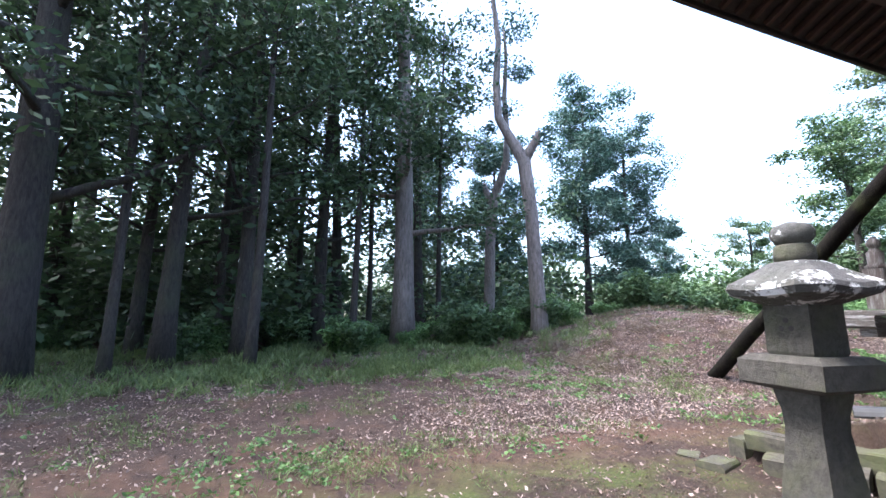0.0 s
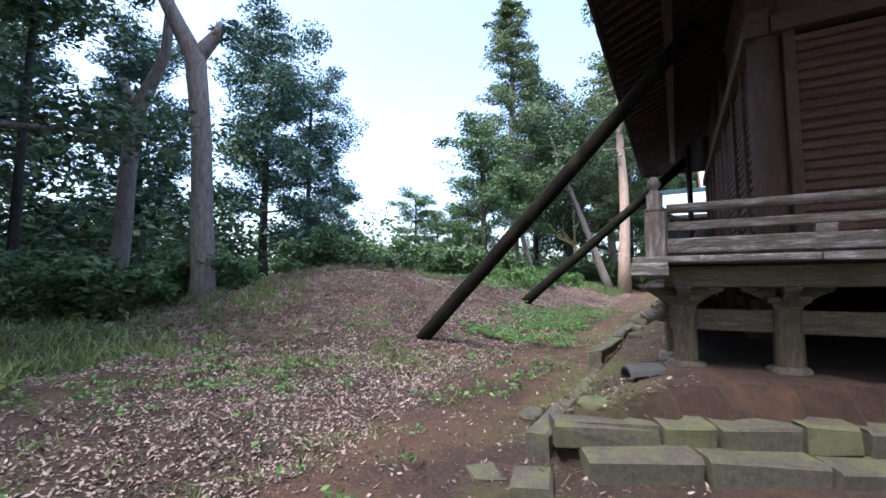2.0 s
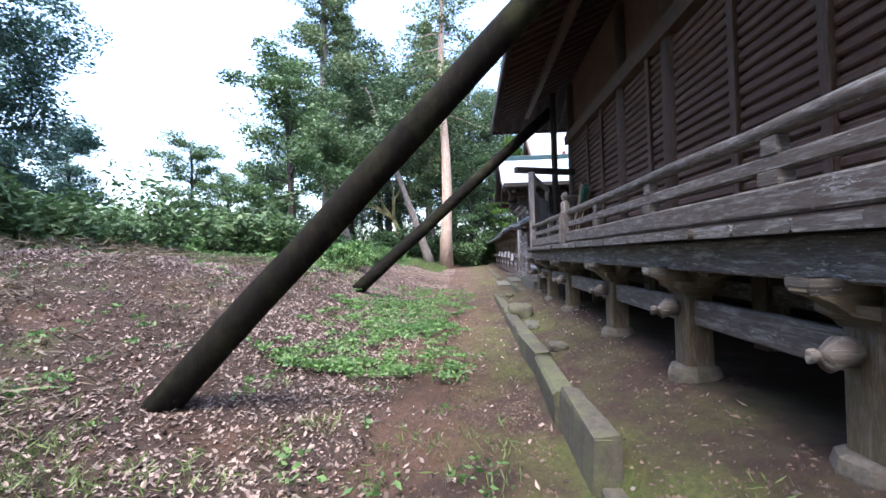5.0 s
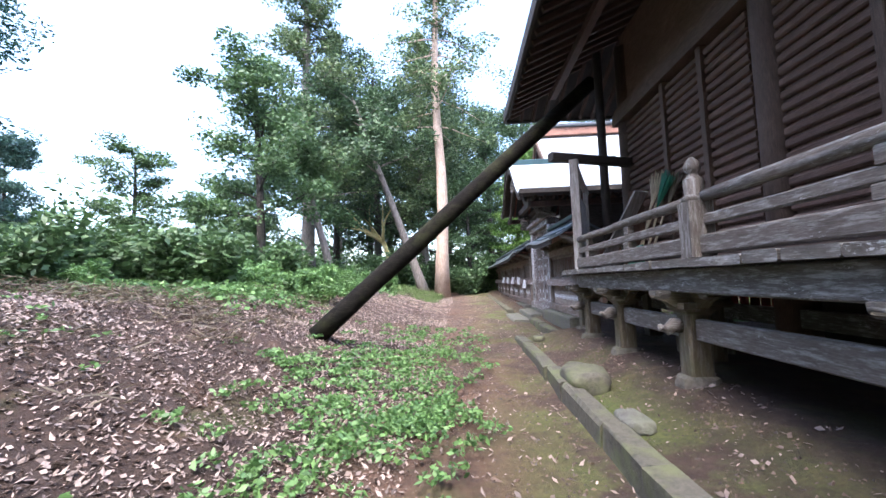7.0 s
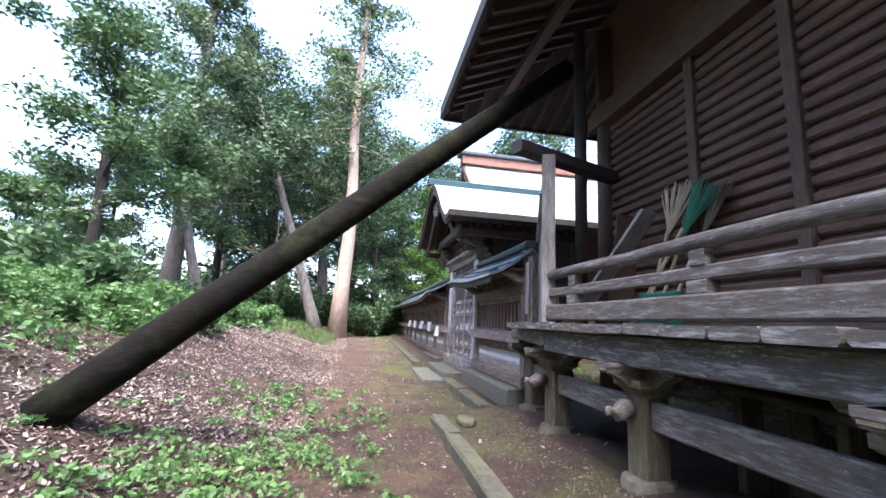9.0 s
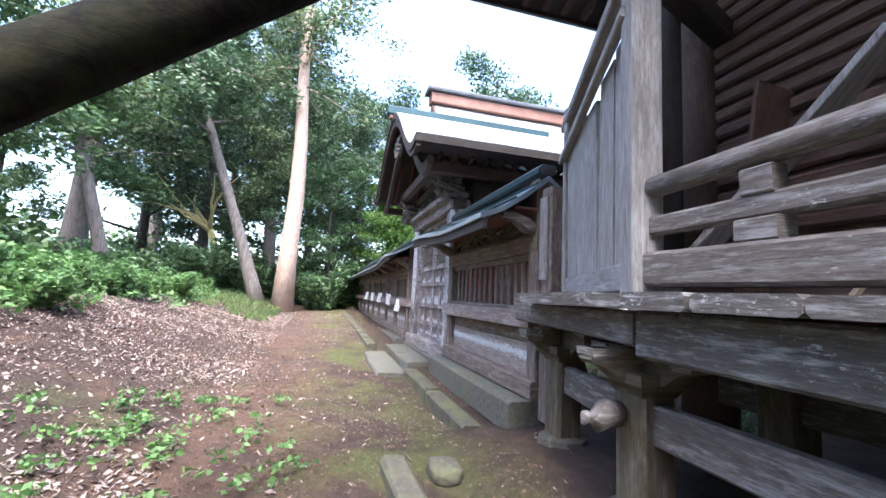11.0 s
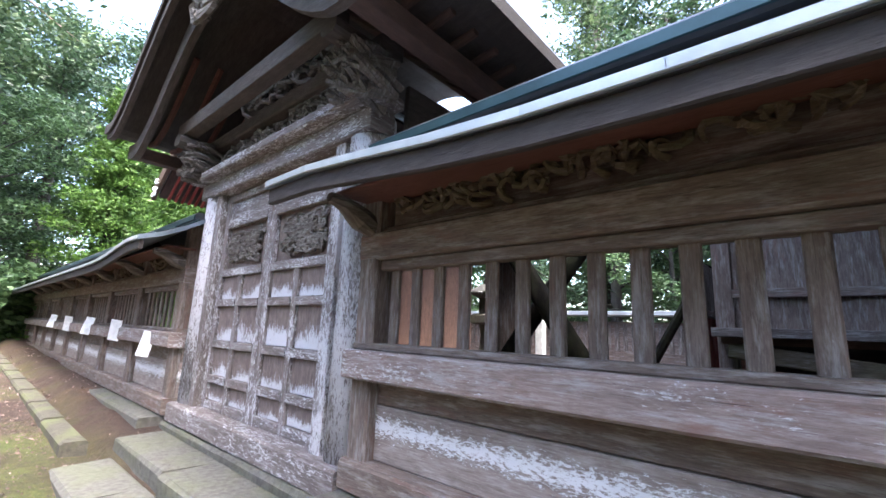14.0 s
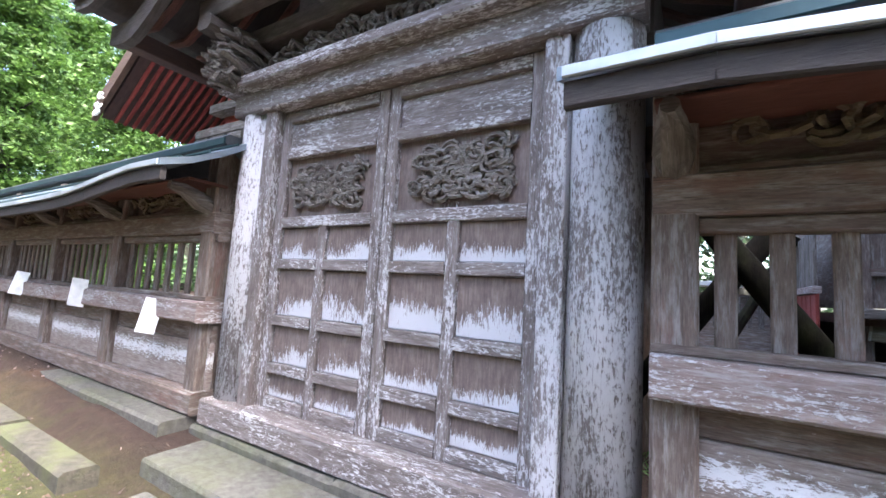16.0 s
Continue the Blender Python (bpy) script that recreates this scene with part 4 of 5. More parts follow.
def leaf_door(x0, x1):
    d = part("door_leaf", block(x0, x1, GY - 0.075, GY - 0.05, ZT, ZL - 0.01), M_PANEL, gate)
    w = 0.075
    zs = [(ZT, 0.93), (1.08, 1.145), (1.385, 1.45), (1.755, 1.82), (2.03, 2.10), (2.50, 2.58), (2.76, ZL - 0.01)]
    part("stile", block(x0, x0 + w, GY - 0.05, GY - 0.005, ZT, ZL - 0.01), M_GATE, d)
    part("stile", block(x1 - w, x1, GY - 0.05, GY - 0.005, ZT, ZL - 0.01), M_GATE, d)
    xm = (x0 + x1) / 2
    part("stile", block(xm - 0.035, xm + 0.035, GY - 0.05, GY - 0.005, ZT, 2.03), M_GATE, d)
    for i, (a, b) in enumerate(zs):
        if i < 4:
            part("door_rail", block(x0 + w, xm - 0.036, GY - 0.05, GY - 0.0, a, b), M_GATE, d)
            part("door_rail", block(xm + 0.036, x1 - w, GY - 0.05, GY - 0.0, a, b), M_GATE, d)
        else:
            part("door_rail", block(x0 + w, x1 - w, GY - 0.05, GY - 0.0, a, b), M_GATE, d)
    for a, b in zip(zs[:4], zs[1:4] + [zs[4]]):
        for p, q in ((x0 + w + 0.004, xm - 0.039), (xm + 0.039, x1 - w - 0.004)):
            part("panel", block(p, q, GY - 0.05, GY - 0.032, a[1] + 0.002, b[0] - 0.002), M_PANEL, d)
    part("top_panel", block(x0 + w, x1 - w, GY - 0.05, GY - 0.03, 2.582, 2.758), M_GATE, d)
    tagged(part("carved_panel", carving(bmesh.new(), x0 + w + 0.03, x1 - w - 0.03, 2.13, 2.47, GY - 0.055, 0.05, 120, 0.085, int(x0 * 7)), M_CARVE, d), kind="stuff")


leaf_door(18.08, 19.015)
leaf_door(19.025, 19.96)


# karahafu roof over the gate
GX = 19.12


def gable_curve(u, zw=3.45, ze=3.56, crest=4.62):
    """Undulating gable line, u from -1 (west) to 1 (east)."""
    a = abs(u)
    end = zw if u < 0 else ze
    s = (0.5 + 0.5 * math.cos(math.pi * min(a / 0.95, 1))) ** 0.92
    return end + (crest - end) * s + 0.07 * max(0, a - 0.85) / 0.15


def gate_roof():
    n = 36
    for name, y0, y1, dz, th, mat, w in (("roof", -0.35, 2.60, 0.06, 0.012, M_METAL, 2.22), ("roof_underlayer", -0.36, 2.61, 0.044, 0.10, M_EAVE, 2.225)):
        bm = bmesh.new()
        rings = []
        for y in (y0, y1):
            up, lo = [], []
            for i in range(n + 1):
                u = -1 + 2 * i / n
                x = GX + w * u
                z = gable_curve(u) + dz
                up.append(bm.verts.new((x, y, z)))
                lo.append(bm.verts.new((x, y, z - th)))
            rings.append((up, lo))
        (u0, l0), (u1, l1) = rings
        for i in range(n):
            bm.faces.new((u0[i], u0[i + 1], u1[i + 1], u1[i]))
            bm.faces.new((l0[i], l1[i], l1[i + 1], l0[i + 1]))
            bm.faces.new((u1[i], u1[i + 1], l1[i + 1], l1[i]))
            bm.faces.new((u0[i], l0[i], l0[i + 1], u0[i + 1]))
        for i in (0, n):
            bm.faces.new((u0[i], u1[i], l1[i], l0[i]))
        part(name, bm, mat, gate, smooth=False)
    for off, dep, th, w, mat in ((2.585, 0.05, 0.15, 2.20, M_ROOFWOOD), (2.40, 0.06, 0.20, 2.06, M_ROOFWOOD)):
        bm = bmesh.new()
        ra = []
        for i in range(n + 1):
            u = -1 + 2 * i / n
            x = GX + w * u
            z = gable_curve(u) - (0 if off > 2.4 else 0.16)
            t = th * (0.75 + 0.5 * (1 - abs(u)))
            ra.append([bm.verts.new(p) for p in ((x, off - dep, z), (x, off, z), (x, off, z - t), (x, off - dep, z - t))])
        for a, b in zip(ra, ra[1:]):
            for j in range(4):
                bm.faces.new((a[j], b[j], b[(j + 1) % 4], a[(j + 1) % 4]))
        bm.faces.new(ra[0])
        bm.faces.new(ra[-1][::-1])
        part("bargeboard", bm, mat, gate)
    tagged(part("gable_pendant", carving(bmesh.new(), GX - 0.3, GX + 0.3, 3.92, 4.34, 2.42, 0.08, 30, 0.15, 3), M_CARVE, gate), kind="stuff")
    y = -0.2
    while y < 2.3:
        for s in (-1, 1):
            pts = []
            for k in range(6):
                u = s * (0.42 + 0.58 * k / 5)
                pts.append((GX + 2.04 * u, y, gable_curve(u) - 0.10))
            part("rafter", tube(bmesh.new(), pts, [0.03] * 6, 6), M_SOFFIT_RED if s > 0 else M_SOFFIT, gate)
        y += 0.22
    part("ridge", block(GX - 0.1, GX + 0.1, -0.4, 2.70, 4.68, 4.84, 0.02), M_METAL_EDGE, gate)
    part("ridge_board", block(GX - 0.07, GX + 0.07, -0.4, 2.66, 4.62, 4.68, 0.004), M_COPPER, gate)
    part("inner_gable_beam", block(17.75, 20.5, 2.02, 2.14, 3.45, 3.60), M_ROOFWOOD, gate)
    part("west_plate", block(17.20, 17.32, -0.2, 2.35, 3.20, 3.33), M_SOFFIT, gate)
    part("east_plate", block(20.98, 21.10, -0.2, 2.35, 3.30, 3.43), M_SOFFIT, gate)
    part("side_wall", block(17.655, 17.695, -0.1, 1.55, 2.3, 3.28), M_ROOFWOOD, gate)
    part("back_post", block(17.7, 17.9, -0.15, 0.05, 0.5, 3.6), M_FENCE, gate)
    part("back_post", block(20.15, 20.35, -0.15, 0.05, 0.5, 3.6), M_FENCE, gate)


gate_roof()

# stone steps before the gate
steps = thing("gate_steps", "grey stone slab steps before the gate", "steps", kind="structure")
def slab(x0, x1, y0, y1, z0, z1, mat=M_SLAB):
    bm = block(x0, x1, y0, y1, z0, z1, 0.02)
    for v in bm.verts:
        v.co += Vector((random.uniform(-1, 1), random.uniform(-1, 1), random.uniform(-1, 1))) * 0.008
    part("slab", bm, mat, steps)


slab(17.62, 19.05, 1.80, 1.94, 0.45, 0.69)
slab(19.07, 20.4, 1.80, 1.93, 0.45, 0.685)
slab(17.95, 18.95, 1.95, 2.33, 0.45, 0.645)
slab(18.97, 20.15, 1.94, 2.32, 0.45, 0.64)
slab(17.73, 19.07, 2.345, 2.77, 0.35, 0.535)
slab(19.10, 19.95, 2.345, 2.73, 0.35, 0.53)
slab(17.42, 17.70, 2.37, 2.80, 0.30, 0.46)
gk = thing("fence_kerb", "mossy stone kerb below the fence", "kerb", kind="structure")
x = 15.3
while x < 31:
    w = random.uniform(0.9, 1.4)
    if not 17.6 < x + w * 0.5 < 20.3:
        off = 2.22 if x < 18 else 2.46
        bm = block(x, x + w - 0.02, off, off + 0.18, 0.2 + 0.012 * (x - 15), 0.56 + 0.012 * (x - 15), 0.02)
        part("kerb_stone", bm, M_STONE, gk)
    x += w


# ---- the sanctuary behind the fence ----
san = thing("sanctuary", "tall gabled sanctuary with red rafters and a seamed metal roof", "sanctuary")
SX, SY0, SY1 = 22.2, -3.8, 1.15


def san_z(u):
    return 6.55 - 2.45 * abs(u) ** 0.85 + 0.10 * max(0, abs(u) - 0.8)


def curved_sheet(half, y0, y1, drop, th, n=24):
    bm = bmesh.new()
    rows = []
    for y in (y0, y1):
        up, lo = [], []
        for i in range(n + 1):
            u = -1 + 2 * i / n
            up.append(bm.verts.new((SX + half * u, y, san_z(u) - drop)))
            lo.append(bm.verts.new((SX + half * u, y, san_z(u) - drop - th)))
        rows.append((up, lo))
    (u0, l0), (u1, l1) = rows
    for i in range(n):
        bm.faces.new((u0[i], u0[i + 1], u1[i + 1], u1[i]))
        bm.faces.new((l0[i], l1[i], l1[i + 1], l0[i + 1]))
        bm.faces.new((u1[i], u1[i + 1], l1[i + 1], l1[i]))
        bm.faces.new((u0[i], l0[i], l0[i + 1], u0[i + 1]))
    for i in (0, n):
        bm.faces.new((u0[i], u1[i], l1[i], l0[i]))
    return bm


part("roof", curved_sheet(3.0, SY0, SY1, 0, 0.06), M_METAL, san, "pale seamed metal roof")
part("roof_boarding", curved_sheet(2.95, SY0 + 0.05, SY1 - 0.06, 0.062, 0.10), M_SOFFIT, san)
y = SY0 + 0.2
while y < SY1:
    for s in (-1, 1):
        pts = [(SX + 3.0 * s * k / 8, y, san_z(s * k / 8) + 0.012) for k in range(1, 9)]
        part("seam", tube(bmesh.new(), pts, [0.016] * 8, 5), M_METAL, san)
    y += 0.34
for s in (-1, 1):
    pts = [(SX + 2.98 * s * k / 10, SY1 + 0.02, san_z(s * k / 10) - 0.12) for k in range(11)]
    bm = bmesh.new()
    rings = [[bm.verts.new((px, py + dy, pz + dz)) for dy, dz in ((-0.035, -0.12), (0.035, -0.12), (0.035, 0.12), (-0.035, 0.12))] for px, py, pz in pts]
    for r0, r1 in zip(rings, rings[1:]):
        for i in range(4):
            bm.faces.new((r0[i], r0[(i + 1) % 4], r1[(i + 1) % 4], r1[i]))
    bm.faces.new(rings[0])
    bm.faces.new(rings[-1][::-1])
    part("bargeboard", bm, M_POST, san)
    part("barge_ornament", carving(bmesh.new(), SX + s * 2.7 - 0.13, SX + s * 2.7 + 0.13, 3.85, 4.25, SY1 + 0.06, 0.05, 12, 0.09, 7 + s), M_WHITE if s > 0 else M_CARVE, san)
for i in range(20):
    yy = SY1 - 0.2 - 0.12 * i
    for s in (-1, 1):
        pts = [(SX + 2.85 * s * k / 6, yy, san_z(s * k / 6) - 0.20) for k in range(1, 7)]
        part("rafter", tube(bmesh.new(), pts, [0.03] * 6, 5), M_RED, san)
part("gable_wall", block(SX - 1.6, SX + 1.6, -0.08, 0.0, 1.0, 5.3), M_RED, san)
part("body", block(SX - 1.5, SX + 1.5, -3.2, -0.1, 0.6, 4.6), M_HALL, san)
for z, w, d in ((3.35, 1.75, 0.16), (3.75, 1.9, 0.26), (4.15, 1.7, 0.2), (4.85, 1.2, 0.14)):
    part("bracket_beam", block(SX - w, SX + w, 0.0, d, z, z + 0.13), M_CARVE, san)
for i in range(9):
    x = SX - 1.7 + 3.4 * i / 8
    part("bracket", lathe(bmesh.new(), [(0.07, 0), (0.12, 0.08), (0.16, 0.16), (0.16, 0.22)], (x, 0.12, 3.50), square=True), M_CARVE, san)
part("ridge_box", block(SX - 0.18, SX + 0.18, SY0 - 0.1, SY1 + 0.1, 6.50, 6.78, 0.02), M_COPPER, san, "reddish ridge box")
part("ridge_cap", block(SX - 0.26, SX + 0.26, SY0 - 0.2, SY1 + 0.2, 6.785, 6.90, 0.03), M_SLATE, san)
tagged(part("gable_carving", carving(bmesh.new(), SX - 1.0, SX + 1.0, 4.3, 5.4, 0.0, 0.16, 60, 0.16, 77), M_CARVE, san), kind="stuff")

# ---- the annex seen through the pickets ----
annex = thing("annex", "raised wooden annex with a pale floor edge", "annex")
part("floor", block(14.15, 16.35, -5.5, -1.2, 1.60, 1.70), M_HALL, annex)
part("floor_edge", block(14.15, 16.40, -1.195, -1.08, 1.66, 1.74), M_RAIL, annex)
part("wall", block(14.15, 16.25, -1.5, -1.42, 1.75, 4.4), M_FENCE, annex)
part("wall_rail", block(14.15, 16.27, -1.415, -1.36, 2.02, 2.10), M_FENCE, annex)
part("corner_post", block(16.25, 16.40, -1.52, -1.36, 1.0, 4.4), M_FENCE, annex)
part("side_wall", block(16.28, 16.36, -5.5, -1.53, 1.75, 4.4), M_FENCE, annex)
part("brace", beam(bmesh.new(), (16.3, -1.25, 1.55), (14.3, -1.25, 1.30), 0.08, 0.14, 0.01), M_PILLAR, annex)
part("roof", block(14.12, 16.6, -5.8, -0.9, 4.45, 4.6), M_EAVE, annex)
# dark sheet closing the space below the annex floor
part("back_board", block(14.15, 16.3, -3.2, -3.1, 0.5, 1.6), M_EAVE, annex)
pf = thing("paling", "upright board paling, red below and grey above", "fence")
for i in range(14):
    yy = -1.6 - i * 0.22
    part("board", block(16.55, 16.58, yy - 0.2, yy, 0.6, 1.86), M_RED, pf)
    part("board", block(16.56, 16.585, yy - 0.2, yy, 1.94, 2.45), M_RAIL, pf)
part("rail", block(16.53, 16.60, -4.7, -1.6, 1.865, 1.935), M_FENCE_RED, pf)
props2 = thing("crossed_logs", "pair of crossed prop logs behind the fence", "prop")
part("log", tube(bmesh.new(), [(18.1, 0.35, 0.75), (17.45, 0.3, 1.68), (16.95, 0.25, 2.35)], [0.075, 0.07, 0.07], 10), M_LOG, props2, smooth=True)
part("log", tube(bmesh.new(), [(16.45, 0.55, 0.75), (16.95, 0.5, 1.5), (17.65, 0.45, 2.5)], [0.08, 0.08, 0.075], 10), M_LOG, props2, smooth=True)
pl = thing("prop_pole", "thin mossy pole leaning behind the fence", "prop")
part("pole", tube(bmesh.new(), [(17.5, -2.2, 0.8), (16.6, -2.4, 2.5)], [0.06, 0.055], 8), M_LOG, pl)
fw = thing("boundary_fence", "low grey boundary fence with a pale roof", "fence")
part("wall", block(15.5, 30, -7.6, -7.5, 0.5, 2.0), M_FENCE, fw)
for i in range(40):
    part("paling", block(16.0 + 0.2 * i, 16.1 + 0.2 * i, -7.49, -7.46, 1.3, 1.95), M_RAIL, fw)
part("roof", block(15.5, 30, -7.8, -7.2, 2.15, 2.25), M_METAL, fw)
wp = thing("signpost", "white painted post in the inner yard", "post")
part("post", block(18.28, 18.38, -1.6, -1.5, 0.6, 2.05), M_WHITE, wp)
copy_thing(lan, Matrix.Translation((17.2, -3.4, 0.55)))

# ---- clutter on and under the veranda ----
bd = thing("leaning_board", "grey plank leaning against the hall wall", "board")
part("plank", beam(bmesh.new(), (13.72, 1.9, DECK + 0.03), (12.95, 1.6, 2.62), 0.22, 0.03, 0.004), M_SCREEN, bd)
bd2 = thing("leaning_board", "dark board leaning against the hall wall", "board")
part("plank", beam(bmesh.new(), (13.6, 1.5, DECK + 0.02), (13.5, 1.42, 2.72), 0.26, 0.025, 0.004), M_HALL, bd2)


def broom(x0, x1, y, top, mat, label, fan):
    o = thing("broom", label, "broom", "brooms")
    part("handle", tube(bmesh.new(), [(x0, y, DECK), (x1, y - 0.18, top)], [0.014, 0.014], 7), M_BAMBOO, o)
    bm = bmesh.new()
    d = Vector((x1 - x0, -0.18, top - DECK)).normalized()
    for i in range(26):
        a = (i / 25 - 0.5) * fan
        tip = Vector((x1, y - 0.18, top)) + (Matrix.Rotation(a, 3, "Y") @ d) * random.uniform(0.34, 0.42) + Vector((0, random.uniform(-0.03, 0.03), 0))
        tube(bm, [(x1, y - 0.18, top - 0.05), tip], [0.008, 0.005], 4)
    part("bristles", bm, mat, o)


broom(12.90, 12.80, 1.72, 2.45, M_BAMBOO, "bamboo rake standing head up", 1.1)
broom(12.82, 12.70, 1.70, 2.30, M_BRUSH, "twig broom standing head up", 0.5)
broom(12.72, 12.50, 1.68, 2.35, M_BRUSH, "worn straw broom standing head up", 0.4)
broom(13.05, 12.62, 1.74, 2.40, M_GREEN, "green plastic rake standing head up", 0.7)
dp = thing("dustpan", "large green plastic dustpan on the veranda floor", "dustpan")
bm = bmesh.new()
beam(bm, (12.2, 1.95, DECK + 0.12), (12.62, 1.95, DECK + 0.12), 0.02, 0.22, 0.004)
beam(bm, (12.2, 2.02, DECK + 0.01), (12.62, 2.02, DECK + 0.01), 0.16, 0.012, 0.003)
part("pan", bm, M_GREEN, dp)
tl = thing("roof_tile", "curved grey roof tile lying by the post", "roof tile")
bm = bmesh.new()
ra, rb = [], []
for i in range(9):
    a = math.pi * i / 8
    for lst, r in ((ra, 0.13), (rb, 0.108)):
        lst.append((bm.verts.new((-0.19, r * math.cos(a), r * math.sin(a))), bm.verts.new((0.19, r * math.cos(a), r * math.sin(a)))))
for i in range(8):
    bm.faces.new((ra[i][0], ra[i][1], ra[i + 1][1], ra[i + 1][0]))
    bm.faces.new((rb[i][0], rb[i + 1][0], rb[i + 1][1], rb[i][1]))
    for e in (0, 1):
        bm.faces.new((ra[i][e], ra[i + 1][e], rb[i + 1][e], rb[i][e]))
for i in (0, 8):
    bm.faces.new((ra[i][0], ra[i][1], rb[i][1], rb[i][0]))
part("tile", bm, M_TILE, tl, smooth=False).matrix_basis = pose(5.19, 2.43, 0.61, 14, 4, 122) @ Matrix.Scale(0.8, 4)
for x0, x1, z in ((11.4, 12.2, 1.22),):
    bn = thing("bench", "small wooden bench stored under the veranda", "bench")
    part("seat", beam(bmesh.new(), (x0, 1.62, z), (x1, 1.62, z + 0.05), 0.24, 0.05, 0.01), M_PILLAR, bn)
    part("leg", block(x0 + 0.08, x0 + 0.14, 1.54, 1.7, 0.68, z - 0.025), M_PILLAR, bn)
    part("leg", block(x1 - 0.14, x1 - 0.08, 1.54, 1.7, 0.68, z + 0.01), M_PILLAR, bn)


def boulder(x, y, sx, sy, sz, label, seed, mat=M_STONE):
    rr = random.Random(seed)
    bm = bmesh.new()
    bmesh.ops.create_icosphere(bm, subdivisions=3, radius=1)
    for v in bm.verts:
        q = v.co.copy()
        m = max(abs(q.x), abs(q.y), abs(q.z))
        q = q.lerp(q / m, 0.5)
        q *= 1 + 0.16 * noise.noise(q * 1.7 + Vector((seed, 0, 0)))
        v.co = Vector((q.x * sx, q.y * sy, q.z * sz))
    o = part("stone", bm, mat, smooth=True)
    o.location = (x, y, ground_z(x, y) + sz * 0.45)
    tagged(o, label, "stone", "loose stones")


boulder(11.5, 2.88, 0.34, 0.20, 0.15, "rounded mossy boulder beside the kerb", 3)
boulder(10.4, 2.86, 0.2, 0.1, 0.06, "flat grey stone beside the kerb", 5, M_SLAB)
boulder(4.62, 2.74, 0.15, 0.12, 0.03, "flat mossy stone on the terrace", 6)
boulder(5.0, 3.35, 0.14, 0.1, 0.04, "small stone at the path's edge", 9)
boulder(14.6, 2.75, 0.15, 0.1, 0.06, "small stone by the kerb", 11)
boulder(9.0, 2.8, 0.12, 0.1, 0.05, "small mossy stone by the kerb", 12)
boulder(17.0, 10.2, 0.3, 0.25, 0.35, "pale weathered stone among the shrubs", 13, M_SLAB)


# ---- trees ----
def leaf_cloud(name, centres, radii, per, size, material, parent, seed, flat=0.6, droop=0.0, aspect=0.45):
    """Many small leaves scattered in loose clumps round the given centres; each leaf a bent pair of triangles."""
    rng = np.random.default_rng(seed)
    c = np.repeat(np.asarray(centres, float), per, axis=0)
    r = np.repeat(np.asarray(radii, float), per)
    n = len(c)
    d = rng.normal(size=(n, 3))
    d /= np.linalg.norm(d, axis=1)[:, None]
    d *= (rng.random(n) ** 0.45)[:, None] * r[:, None]
    d[:, 2] *= flat
    p = c + d
    u = rng.normal(size=(n, 3))
    u[:, 2] = u[:, 2] * 0.5 - droop
    u /= np.linalg.norm(u, axis=1)[:, None]
    w = np.cross(u, rng.normal(size=(n, 3)))
    w /= np.linalg.norm(w, axis=1)[:, None] + 1e-9
    s = size * (0.45 + 0.8 * rng.random(n))
    u *= s[:, None]
    w *= (s * aspect)[:, None]
    v = np.stack((p - u * 0.5, p + w * 0.5, p + u * 0.5, p - w * 0.5), 1).reshape(-1, 3)
    me = bpy.data.meshes.new(name)
    me.vertices.add(4 * n)
    me.vertices.foreach_set("co", v.ravel())
    me.loops.add(4 * n)
    me.loops.foreach_set("vertex_index", np.arange(4 * n))
    me.polygons.add(n)
    me.polygons.foreach_set("loop_start", np.arange(0, 4 * n, 4))
    me.update(calc_edges=True)
    me.validate()
    me.materials.append(material)
    ob = new(name, me)
    if parent is not None:
        ob.parent = parent
    return ob


def limb_path(rnd, p, d, length, segs=5, bend=0.25, up=0.05):
    pts = [Vector(p)]
    d = Vector(d).normalized()
    for _ in range(segs):
        d = (d + Vector((rnd.uniform(-bend, bend), rnd.uniform(-bend, bend), rnd.uniform(-bend, bend) + up))).normalized()
        pts.append(pts[-1] + d * (length / segs))
    return pts


